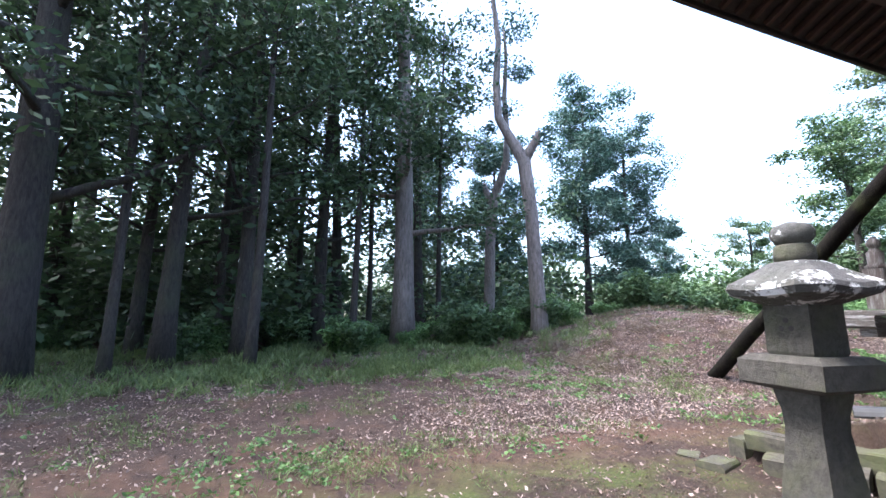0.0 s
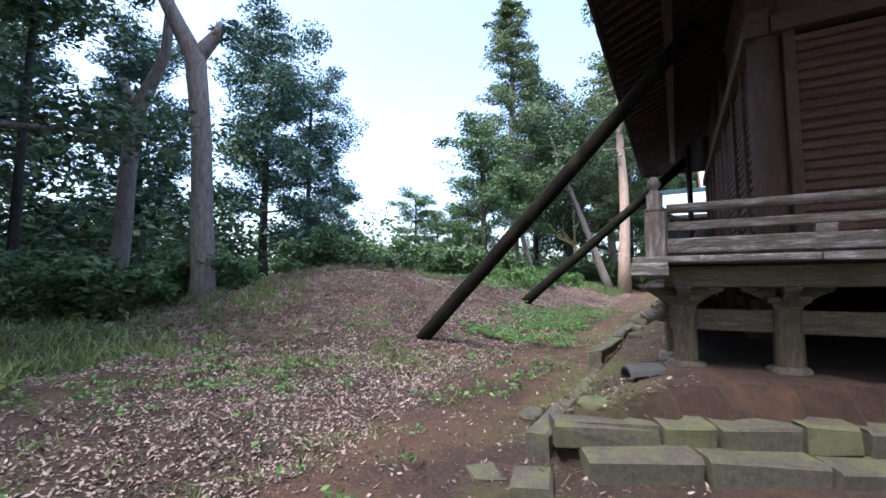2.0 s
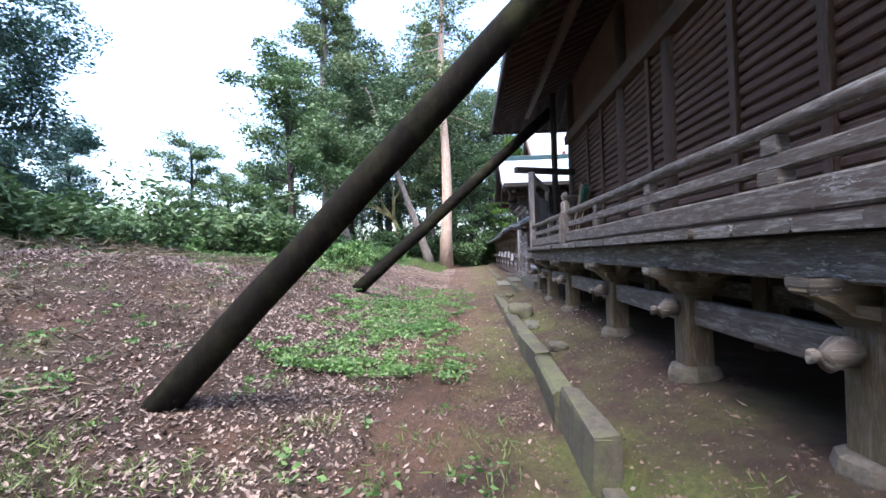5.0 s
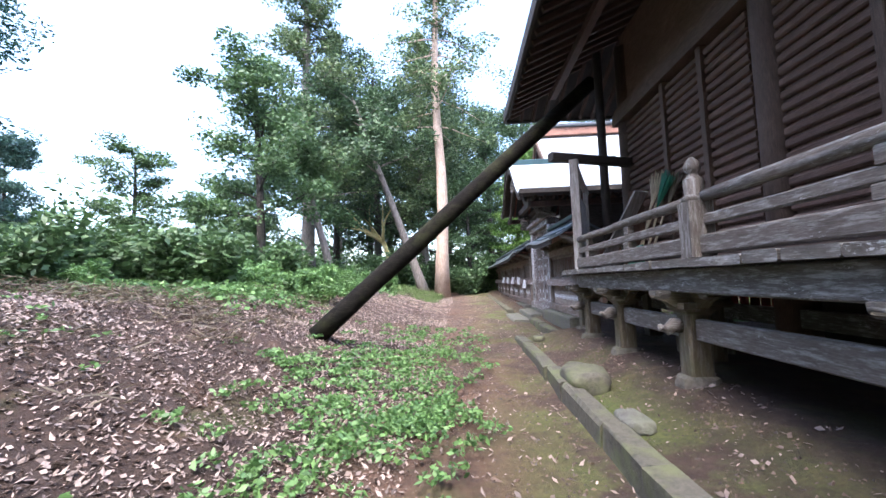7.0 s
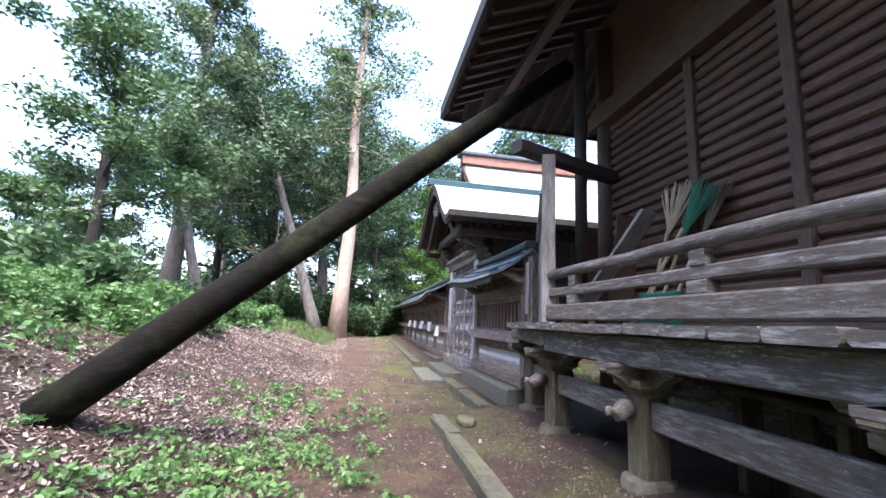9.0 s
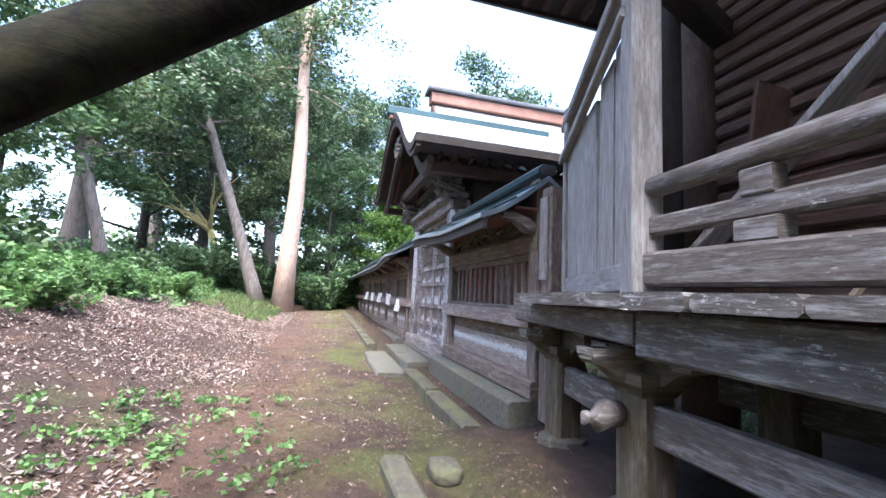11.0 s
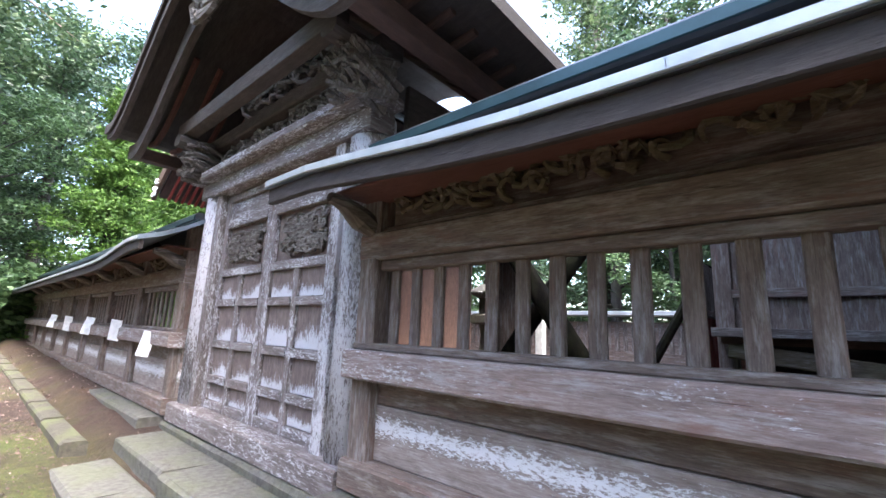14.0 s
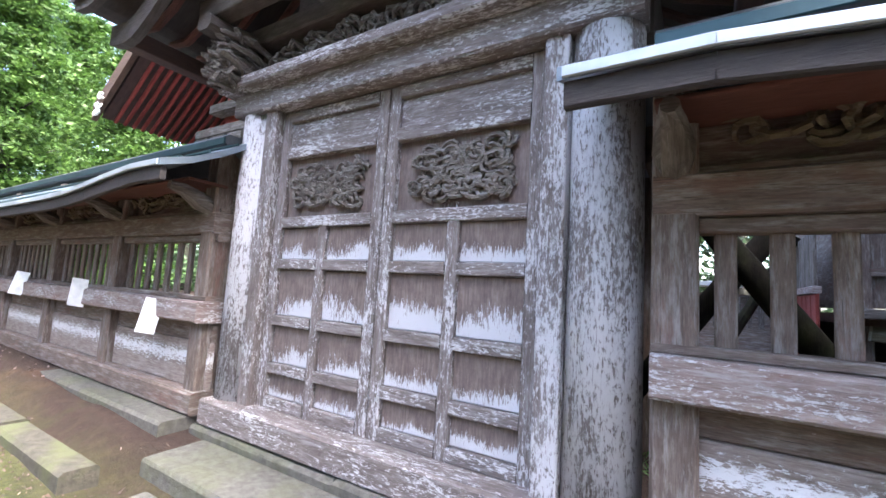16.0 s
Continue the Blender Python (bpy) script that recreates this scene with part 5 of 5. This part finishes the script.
def broad_tree(label, h, r, crown_from, spread, seed, bark_mat, leaf_mat, lean=(0, 0), limbs=11, per=330, size=0.24, clump=1.1, group="trees", flat=0.65):
    rnd = random.Random(seed)
    t = thing("tree", label, "tree", group)
    bm = bmesh.new()
    pts, rad = [], []
    for i in range(11):
        f = i / 10
        pts.append(Vector((lean[0] * f * h + 0.12 * math.sin(3 * f + seed) * f * 2, lean[1] * f * h + 0.10 * math.cos(2.3 * f + seed) * f * 2, h * f - 0.25 * (1 - f))))
        rad.append(r * ((1.35 if i == 0 else 1.08 if i == 1 else 1.0) * (1 - 0.72 * f)))
    tube(bm, pts, rad, 12, True, 0.05)
    centres, radii = [], []
    for k in range(limbs):
        f = crown_from + (1 - crown_from) * (k + rnd.random() * 0.6) / limbs
        i = min(int(f * 10), 9)
        p = pts[i].lerp(pts[i + 1], f * 10 - i)
        a = k * 2.4 + rnd.uniform(-0.4, 0.4)
        ln = spread * (0.55 + 0.6 * rnd.random()) * (1.1 - 0.55 * (f - crown_from) / (1 - crown_from + 1e-6))
        lp = limb_path(rnd, p, (math.cos(a), math.sin(a), rnd.uniform(0.1, 0.6)), ln)
        tube(bm, lp, [r * 0.34 * (1 - f * 0.5) * (1 - 0.17 * j) for j in range(6)], 6)
        for j in (2, 3, 4, 5):
            off = Vector((rnd.gauss(0, 0.28), rnd.gauss(0, 0.28), rnd.gauss(0, 0.2)))
            centres.append(lp[j] + off)
            radii.append(clump * rnd.uniform(0.6, 1.15))
    centres.append(pts[10] + Vector((0, 0, 0.3)))
    radii.append(clump)
    part("trunk", bm, bark_mat, t, smooth=True)
    leaf_cloud("crown", [tuple(c) for c in centres], radii, per, size, leaf_mat, t, seed, flat)
    return t


def conifer(label, h, r, crown_from, spread, seed, bark_mat, leaf_mat, tiers=17, per=90, size=0.22, group="conifers", sparse=1.0):
    rnd = random.Random(seed)
    t = thing("tree", label, "tree", group)
    bm = bmesh.new()
    pts = [Vector((0.1 * math.sin(i + seed), 0.1 * math.cos(i * 1.3), h * i / 10 - (0.25 if i == 0 else 0))) for i in range(11)]
    tube(bm, pts, [r * (1.3 if i == 0 else 1) * (1 - 0.088 * i) for i in range(11)], 12, True, 0.05)
    centres, radii = [], []
    for k in range(tiers):
        f = crown_from + (1 - crown_from) * k / tiers
        i = min(int(f * 10), 9)
        p = pts[i].lerp(pts[i + 1], f * 10 - i)
        reach = spread * (1.0 - 0.85 * (f - crown_from) / (1 - crown_from)) * rnd.uniform(0.75, 1.15)
        for b in range(4):
            if rnd.random() > sparse:
                continue
            a = k * 1.9 + b * 1.571 + rnd.uniform(-0.3, 0.3)
            lp = limb_path(rnd, p, (math.cos(a), math.sin(a), rnd.uniform(-0.2, 0.4)), reach * rnd.uniform(0.6, 1.25), 4, 0.2, -0.02)
            tube(bm, lp, [0.05 * (1 - 0.2 * j) for j in range(5)], 5)
            for j in (1, 2, 3, 4):
                centres.append(lp[j] + Vector((rnd.gauss(0, 0.12), rnd.gauss(0, 0.12), rnd.gauss(0, 0.1))))
                radii.append((0.42 + 0.17 * reach) * rnd.uniform(0.7, 1.3))
    part("trunk", bm, bark_mat, t, smooth=True)
    leaf_cloud("crown", [tuple(c) for c in centres], radii, per, size, leaf_mat, t, seed, 0.38, 0.15)
    return t


def plant(t, x, y, yaw=0.0, scale=1.0, dz=0.0):
    t.matrix_basis = Matrix.Translation((x, y, ground_z(x, y) - 0.05 + dz)) @ pose(0, 0, 0, 0, 0, yaw) @ Matrix.Scale(scale, 4)
    return t


def again(t, x, y, yaw=0.0, scale=1.0, label=""):
    o = copy_thing(t, Matrix.Translation((x, y, ground_z(x, y) - 0.05)) @ pose(0, 0, 0, 0, 0, yaw))
    o.scale = (scale, scale, scale)
    if label:
        o["label"] = label
    return o


# the tall trees by the mound
tallA = plant(broad_tree("tall straight evergreen with a mottled grey-brown trunk", 19, 0.36, 0.20, 4.3, 3, M_BARK_GREY, M_LEAF_DARK, (0.0, 0.0), 17, 230, 0.24, 1.2), 3.1, 13.6)
tallB = thing("tree", "tall crooked pale tree forking into a broken stub", "tree", "trees")
tall_pts = [(0, 0, -0.3), (0.02, 0, 0.6), (-0.06, 0.02, 2.2), (-0.12, 0.08, 4.2), (-0.28, 0.22, 6.2), (-0.66, 0.50, 7.1), (-1.0, 0.78, 8.0), (-1.06, 0.80, 9.4), (-0.96, 0.74, 11.2), (-1.1, 0.9, 13.2), (-1.0, 0.8, 15.0)]
bm = tube(bmesh.new(), tall_pts, [0.36, 0.28, 0.255, 0.24, 0.25, 0.19, 0.16, 0.145, 0.12, 0.09, 0.05], 12, True, 0.04)
part("trunk", bm, M_BARK_GREY, tallB, smooth=True)
part("limb", tube(bmesh.new(), [(-0.28, 0.22, 6.1), (-0.12, 0.10, 6.5), (0.10, -0.08, 6.95), (0.14, -0.10, 7.25)], [0.19, 0.19, 0.15, 0.09], 10, True, 0.04), M_BARK_GREY, tallB, "broken grey stub", smooth=True)
leaf_cloud("crown", [(0.3, -0.3, 7.0), (-1.2, 1.0, 10.5), (-0.3, 0.2, 11.6), (-1.7, 1.4, 12.2), (-0.6, 0.4, 13.2), (-1.5, 1.2, 14.2), (-0.7, 0.6, 15.0), (-0.2, 0.5, 9.8)], [0.5, 0.7, 0.8, 0.8, 1.0, 0.9, 0.9, 0.5], 210, 0.2, M_LEAF_BLUE, tallB, 8, 0.7)
plant(tallB, 7.6, 12.6)
again(tallB, 6.9, 15.2, 150, 0.85)
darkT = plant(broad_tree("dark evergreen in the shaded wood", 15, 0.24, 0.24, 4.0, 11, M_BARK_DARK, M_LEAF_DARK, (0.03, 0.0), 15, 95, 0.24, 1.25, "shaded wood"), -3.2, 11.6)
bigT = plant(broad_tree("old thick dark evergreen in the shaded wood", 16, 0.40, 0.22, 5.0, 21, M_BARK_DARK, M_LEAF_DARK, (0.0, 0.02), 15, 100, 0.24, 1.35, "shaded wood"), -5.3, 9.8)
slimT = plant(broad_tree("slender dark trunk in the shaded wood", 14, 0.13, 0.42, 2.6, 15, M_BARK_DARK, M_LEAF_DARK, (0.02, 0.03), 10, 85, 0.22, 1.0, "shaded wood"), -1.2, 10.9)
for x, y, s, yaw in ((-3.9, 10.4, 0.9, 40), (-6.2, 11.2, 1.05, 130), (-2.4, 13.8, 1.0, 220), (1.4, 13.2, 0.9, 300), (-7.6, 13.8, 1.1, 80), (-0.2, 16.8, 1.0, 170), (-9.4, 11.4, 1.0, 250), (2.3, 16.0, 0.9, 20), (-5.2, 16.4, 1.1, 110), (4.9, 15.4, 0.9, 200)):
    again(slimT, x, y, yaw, s)
rnd = random.Random(4)
for x, y, s, sr in ((-1.6, 12.4, 0.95, darkT), (0.4, 14.6, 1.0, darkT), (-6.6, 12.5, 0.9, darkT), (-8.5, 9.5, 1.0, bigT), (-4.4, 13.5, 0.8, darkT), (1.2, 17.5, 1.05, darkT),
                    (-2.6, 15.5, 1.0, bigT), (-7.5, 16.0, 1.1, darkT), (-11.5, 13.0, 1.0, bigT), (4.9, 18.5, 1.0, darkT), (-0.6, 20.5, 1.15, darkT), (-12.0, 7.5, 0.95, darkT), (-9.0, 21.0, 1.1, bigT), (-4.5, 22.0, 1.2, darkT)):
    again(sr, x, y, rnd.uniform(0, 360), s)
coneT = plant(broad_tree("bluish green feathery tree beyond the mound", 13.0, 0.22, 0.10, 3.6, 31, M_BARK_DARK, M_LEAF_BLUE, (0.0, 0.0), 26, 330, 0.22, 1.15, "far trees", 0.6), 15.6, 20.5)
again(coneT, 19.6, 21.5, 60, 0.9)
again(coneT, 10.8, 22.5, 130, 0.8)
again(coneT, 25.5, 24.5, 200, 0.55)
again(coneT, 6.6, 24.0, 20, 0.9)

# the wood along the bank
con1 = plant(conifer("tall conifer with a bare grey lower trunk", 22, 0.42, 0.22, 4.6, 41, M_BARK_GREY, M_LEAF_CONIFER, 20, 105, 0.23, "conifers", 0.8), 30.6, 12.4)
pale = plant(conifer("tall conifer with a pale reddish bare trunk", 23, 0.36, 0.40, 4.2, 47, M_BARK_PALE, M_LEAF_CONIFER, 17, 85, 0.22, "conifers", 0.75), 29.6, 4.9)
maple = plant(broad_tree("spreading green tree on the bank", 8.5, 0.2, 0.25, 3.3, 53, M_BARK_DARK, M_LEAF_MID, (0.02, 0.02), 14, 300, 0.20, 1.0, "bank trees", 0.45), 23.2, 11.6)
oak = plant(broad_tree("dense dark broadleaf tree behind the path", 14, 0.3, 0.2, 4.4, 59, M_BARK_DARK, M_LEAF_DARK, (0.0, 0.0), 15, 310, 0.25, 1.35, "bank trees"), 35.5, 9.5)
lean1 = plant(broad_tree("leaning grey tree beside the path", 11, 0.27, 0.55, 3.2, 61, M_BARK_GREY, M_LEAF_DARK, (-0.06, 0.32), 10, 260, 0.24, 1.15, "bank trees"), 30.4, 5.9)
lean2 = plant(broad_tree("leaning pale trunk on the bank", 7.5, 0.24, 0.5, 2.5, 67, M_BARK_GREY, M_LEAF_MID, (-0.06, 0.22), 9, 240, 0.22, 1.0, "bank trees"), 27.8, 10.0)
for x, y, s, yaw, sr in ((40, 5.5, 1.05, 20, oak), (38, 13, 0.95, 90, oak), (44, 10, 1.2, 160, oak), (40, 1.5, 0.95, 230, oak), (46, 3.0, 1.2, 300, oak), (33, 16.5, 0.5, 45, oak), (50, 13, 1.2, 120, oak),
                         (27, 15.0, 0.55, 80, maple), (20.5, 14.5, 0.5, 150, maple), (31, 19, 0.6, 10, maple), (34, 3.4, 0.8, 250, maple), (45, 15, 1.1, 70, con1), (36.5, 6.5, 0.85, 140, con1), (52, 5, 1.3, 200, oak), (52, -3, 1.3, 20, oak)):
    again(sr, x, y, yaw, s)
# unseen trees west and south, added to block sky light from the hall's west side
for x, y, s, yaw, sr in ((-6.5, -3.5, 1.0, 15, darkT), (-8.5, 2.5, 1.0, 75, bigT), (-5.0, -9.0, 1.0, 135, bigT), (0.5, -9.5, 1.0, 195, darkT), (-11.5, -1.0, 1.1, 255, darkT), (-10.0, -7.5, 1.1, 315, bigT), (-3.6, -4.6, 0.95, 25, bigT), (-1.2, -6.6, 0.9, 95, bigT), (-7.6, -1.2, 1.05, 60, bigT), (1.6, -8.0, 0.9, 280, bigT), (-2.0, -13.5, 1.0, 45, darkT), (3.2, -12.5, 0.95, 105, bigT), (-13, 4.5, 1.1, 165, bigT)):
    again(sr, x, y, yaw, s)
brightT = plant(conifer("bright green conical cypress behind the fence", 8.5, 0.16, 0.02, 1.9, 71, M_BARK_DARK, M_LEAF_BRIGHT, 20, 120, 0.16), 33.0, 0.4)
again(brightT, 36.0, -1.6, 70, 1.15)
again(brightT, 29.5, -1.0, 140, 0.9)
for x, y, s, yaw, sr in ((20, -17, 1.2, 80, oak), (16.5, -11.5, 0.75, 150, oak), (21.0, -12.0, 0.75, 30, oak), (18.8, -10.5, 0.6, 200, maple), (24.0, -12.0, 0.6, 20, maple), (26.8, -12.6, 0.62, 130, maple), (29.6, -12.0, 0.6, 260, maple), (21.8, -13.5, 0.65, 310, maple), (13, -17, 1.2, 220, oak), (40, -8, 1.2, 290, oak), (24, -19, 1.3, 40, con1), (5, -18, 1.2, 100, oak), (-6, -14, 1.1, 160, oak)):
    again(sr, x, y, yaw, s)
dead = thing("bare_tree", "bare yellowish branching tree among the shrubs", "tree")
rr = random.Random(2)
bm = bmesh.new()
for i in range(9):
    lp = limb_path(rr, (0, 0, 1.8), (rr.uniform(-0.6, 0.6), 0.9 + rr.uniform(-0.6, 0.5), 1.0), rr.uniform(2.0, 3.6), 6, 0.35, 0.02)
    part("branch", tube(bmesh.new(), lp, [0.11 * (1 - 0.15 * j) for j in range(7)], 6), M_BARK_YELLOW, dead, smooth=True)
tube(bm, [(0, -0.6, -0.2), (0, -0.3, 0.9), (0, 0, 1.9)], [0.22, 0.18, 0.15], 8)
part("trunk", bm, M_BARK_YELLOW, dead, smooth=True)
plant(dead, 34.0, 8.8, 0, 1.0, 1.0)


# the wood's edge far off, closing the view low down
def far_woods():
    rng = np.random.default_rng(5)
    cs, rs = [], []
    for i in range(520):
        a = rng.uniform(-0.55, 2.2)
        d = rng.uniform(24, 48)
        x, y = 9 + d * math.cos(a) * 1.15, 1 + d * math.sin(a) * 0.85
        z = ground_z(x, y) + abs(rng.normal(0, 1.7))
        cs.append((x, y, z))
        rs.append(rng.uniform(1.3, 2.4))
    ob = leaf_cloud("far_woods", cs, rs, 150, 0.42, M_LEAF_MID, None, 55, 0.8)
    tagged(ob, "dense green woods far behind the trees", "woods", kind="stuff")
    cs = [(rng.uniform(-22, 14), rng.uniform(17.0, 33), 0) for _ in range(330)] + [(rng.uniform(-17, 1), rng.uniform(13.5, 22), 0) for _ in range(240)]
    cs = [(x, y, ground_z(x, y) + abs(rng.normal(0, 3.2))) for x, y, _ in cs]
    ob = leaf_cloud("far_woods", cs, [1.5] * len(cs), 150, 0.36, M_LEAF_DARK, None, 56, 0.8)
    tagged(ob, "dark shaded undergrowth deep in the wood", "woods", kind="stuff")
    cs = [(rng.uniform(-12, 60), rng.uniform(-26, -15), 0) for _ in range(260)] + [(rng.uniform(14, 44), rng.uniform(-17, -12), 0) for _ in range(150)]
    cs = [(x, y, ground_z(x, y) + abs(rng.normal(0, 4.0))) for x, y, _ in cs]
    ob = leaf_cloud("far_woods", cs, [1.9] * len(cs), 110, 0.42, M_LEAF_MID, None, 57, 0.8)
    tagged(ob, "green woods behind the shrine", "woods", kind="stuff")


far_woods()


# ---- undergrowth ----
def scatter(n, box, keep, seed):
    rng = random.Random(seed)
    out = []
    while len(out) < n:
        x, y = rng.uniform(box[0], box[1]), rng.uniform(box[2], box[3])
        if rng.random() < keep(x, y):
            out.append((x, y))
    return out


def patchy(x, y, s=0.6, k=0.0):
    return noise.noise((x * s + k, y * s - k, 3.3))


def shrub(label, seed, mat, size=0.16, r=0.9, per=150):
    rng = random.Random(seed)
    t = thing("shrub", label, "shrub", "shrubs on the bank")
    bm = bmesh.new()
    cs, rs = [], []
    for i in range(9):
        a = rng.uniform(0, 6.28)
        lp = limb_path(rng, (0, 0, -0.05), (math.cos(a) * 0.6, math.sin(a) * 0.6, 1), r * rng.uniform(0.7, 1.3), 4, 0.25, 0.03)
        tube(bm, lp, [0.02, 0.017, 0.014, 0.01, 0.006], 5)
        for q in lp[1:]:
            cs.append(tuple(q))
            rs.append(0.34 * r)
    part("stems", bm, M_BARK_DARK, t)
    leaf_cloud("leaves", cs, rs, per, size, mat, t, seed, 0.7)
    return t


sh1 = plant(shrub("leafy green shrub on the bank", 81, M_LEAF_MID, 0.15, 1.0), 15.6, 9.4)
sh2 = plant(shrub("bright green leafy shrub on the bank", 83, M_WEED, 0.13, 0.8), 17.4, 9.0)
rnd = random.Random(9)
for x, y in scatter(62, (11.5, 33, 8.4, 15), lambda x, y: 0.8 if y > 8.6 + max(0, (20 - x)) * 0.05 and (x - 9.8) ** 2 + (y - 9.8) ** 2 > 9 else 0, 5):
    again(rnd.choice((sh1, sh1, sh2)), x, y, rnd.uniform(0, 360), rnd.uniform(0.7, 1.5))
for x, y in scatter(46, (-9, 14, 12.2, 15.5), lambda x, y: 0.7, 6):
    again(rnd.choice((sh1, sh2)), x, y, rnd.uniform(0, 360), rnd.uniform(0.6, 1.2))
for x, y in scatter(46, (15.5, 28, 7.0, 8.8), lambda x, y: 0.4 + 0.5 * (y - 7.0) / 1.8, 8):
    again(sh2, x, y, rnd.uniform(0, 360), rnd.uniform(0.45, 0.85))
for x, y in ((31.5, 3.6), (33.5, 2.8), (35, 4.4), (32.6, 7.2), (36, 6.0), (34, 1.6), (37, 3.2), (31, 8.4), (38, 1.0)):
    again(sh1, x, y, rnd.uniform(0, 360), rnd.uniform(1.2, 2.0))


def tufts(name, label, spots, per, size, spread, mat, seed, flat=0.25, lift=0.08, droop=-0.2, aspect=0.5, category="weeds"):
    cs = [(x, y, ground_z(x, y) + lift) for x, y in spots]
    ob = leaf_cloud(name, cs, [spread] * len(cs), per, size, mat, None, seed, flat, droop, aspect)
    return tagged(ob, label, category, kind="stuff")


tufts("weeds", "bright green leafy weeds beside the path", scatter(340, (8.5, 16.5, 3.3, 6.4), lambda x, y: (1 if x < 13.5 else 0.25) * max(0, 0.9 - abs(y - 4.9 + 0.02 * (x - 12)) * 0.75) * (0.25 + max(0, patchy(x, y, 0.7)) * 2.0), 12), 34, 0.058, 0.13, M_WEED, 101)
tufts("weeds", "low green weeds in the leaf litter", scatter(800, (-3, 16, 3.6, 11), lambda x, y: max(0.03, patchy(x, y, 0.55, 4)) * 0.9, 13), 12, 0.06, 0.12, M_WEED, 102)
tufts("ivy", "green ivy and creepers over the bank", scatter(2200, (12, 34, 6.0, 13), lambda x, y: 0.9 * min(1, max(0, (y - 6.4) / 1.8)) * (0.45 + max(0, patchy(x, y, 0.4, 9)) * 1.5) if (x - 9.8) ** 2 + (y - 9.8) ** 2 > 9 else 0, 14), 26, 0.11, 0.24, M_WEED, 103, 0.45, 0.14)
tufts("grass", "long green grass at the wood's edge", scatter(1000, (-9, 9, 7.2, 14), lambda x, y: (1.0 if x < 5.0 else 0.25) * 0.8 * min(1, max(0, (y - 7.0) / 2.8)) * (0.4 + max(0, patchy(x, y, 0.5, 2)) * 1.6), 15), 26, 0.30, 0.22, M_GRASS, 104, 0.4, 0.12, -1.4, 0.07, "grass")
tufts("grass", "tufts of green grass by the path's end", scatter(220, (24.5, 32, 5.0, 7.4), lambda x, y: 0.7, 16), 24, 0.26, 0.22, M_GRASS, 105, 0.4, 0.12, -1.4, 0.07, "grass")
tufts("grass", "thin grass on the trodden ground", scatter(500, (-3, 8, 2.6, 8), lambda x, y: max(0.02, patchy(x, y, 0.8, 7)), 17), 16, 0.10, 0.16, M_GRASS, 106, 0.2, 0.05, -1.0, 0.1, "grass")
tufts("brush", "dry brushwood heaped on the mound", scatter(520, (5.5, 16, 6.2, 11.8), lambda x, y: max(0.05, patchy(x, y, 0.7, 12) + 0.15), 18), 22, 0.22, 0.3, M_BRUSH, 107, 0.35, 0.12, 0.0, 0.05, "brushwood")


def litter():
    def dense(x, y):
        d = 0.22 + 1.3 * max(0, patchy(x, y, 0.45, 6) + 0.25)
        if (x - 9.5) ** 2 * 0.6 + (y - 8) ** 2 < 20:
            d *= 2.6
        if y < 4.4:
            d *= (0.09 if x > 13 else 0.15) if x > 6 or abs(y - 3.9) < 0.5 else 0.5
        return d * (0.45 if x < 1.5 else 1) * (1.0 if y > 3.1 or x < 3.5 else 0.45)

    spots = scatter(215000, (-7, 30, 2.0, 12.5), dense, 19)
    rng = np.random.default_rng(7)
    n = len(spots)
    p = np.array([(x, y, ground_z(x, y) + 0.012) for x, y in spots])
    a = rng.random(n) * 6.28
    s = 0.008 + 0.021 * rng.random(n) ** 1.7
    tilt = rng.normal(0, 0.55, (n, 2))
    u = np.stack((np.cos(a), np.sin(a), tilt[:, 0]), 1) * s[:, None]
    w = np.stack((-np.sin(a), np.cos(a), tilt[:, 1]), 1) * (s * 0.5)[:, None]
    v = np.stack((p - u, p + w, p + u, p - w), 1).reshape(-1, 3)
    v[:, 2] = np.maximum(v[:, 2], np.repeat(p[:, 2], 4) - 0.008)
    faces = np.arange(4 * n).reshape(-1, 4).tolist()
    ob = raw("leaf_litter", v.tolist(), faces, M_LITTER)
    tagged(ob, "pale dry fallen leaves over the ground", "leaf litter", kind="stuff")


litter()


def crumbs():
    """Clods, twigs and bark crumbs on the trodden path."""
    spots = scatter(60000, (1.5, 29, 2.3, 5.2), lambda x, y: 0.25 + max(0, patchy(x, y, 1.1, 3)) * 1.4, 29)
    rng = np.random.default_rng(31)
    n = len(spots)
    p = np.array([(x, y, ground_z(x, y)) for x, y in spots])
    s = 0.004 + 0.011 * rng.random(n) ** 2.2
    ang = rng.random(n) * 6.28
    c, q = np.cos(ang), np.sin(ang)
    ln = s * (1 + 1.6 * (rng.random(n) < 0.25))
    corners = []
    for a, b in ((1, 0), (-0.5, 0.8), (-0.5, -0.8)):
        corners.append(p + np.stack(((c * a) * ln - (q * b) * s, (q * a) * ln + (c * b) * s, -0.002 + 0 * s), 1))
    corners.append(p + np.stack((0 * s, 0 * s, s * 0.9), 1))
    v = np.stack(corners, 1).reshape(-1, 3)
    k = np.arange(n) * 4
    faces = np.concatenate([np.stack((k + a, k + b, k + 3), 1) for a, b in ((0, 1), (1, 2), (2, 0))]).tolist()
    ob = raw("soil_crumbs", v.tolist(), faces, M_CRUMB)
    tagged(ob, "dark soil crumbs and twigs on the path", "soil crumbs", kind="stuff")


crumbs()
tufts("grass", "bright mossy grass in the inner yard", scatter(420, (14.5, 21, -6, 0.6), lambda x, y: 0.8, 23), 30, 0.09, 0.22, M_WEED, 109, 0.12, 0.03, -0.8, 0.15, "grass")
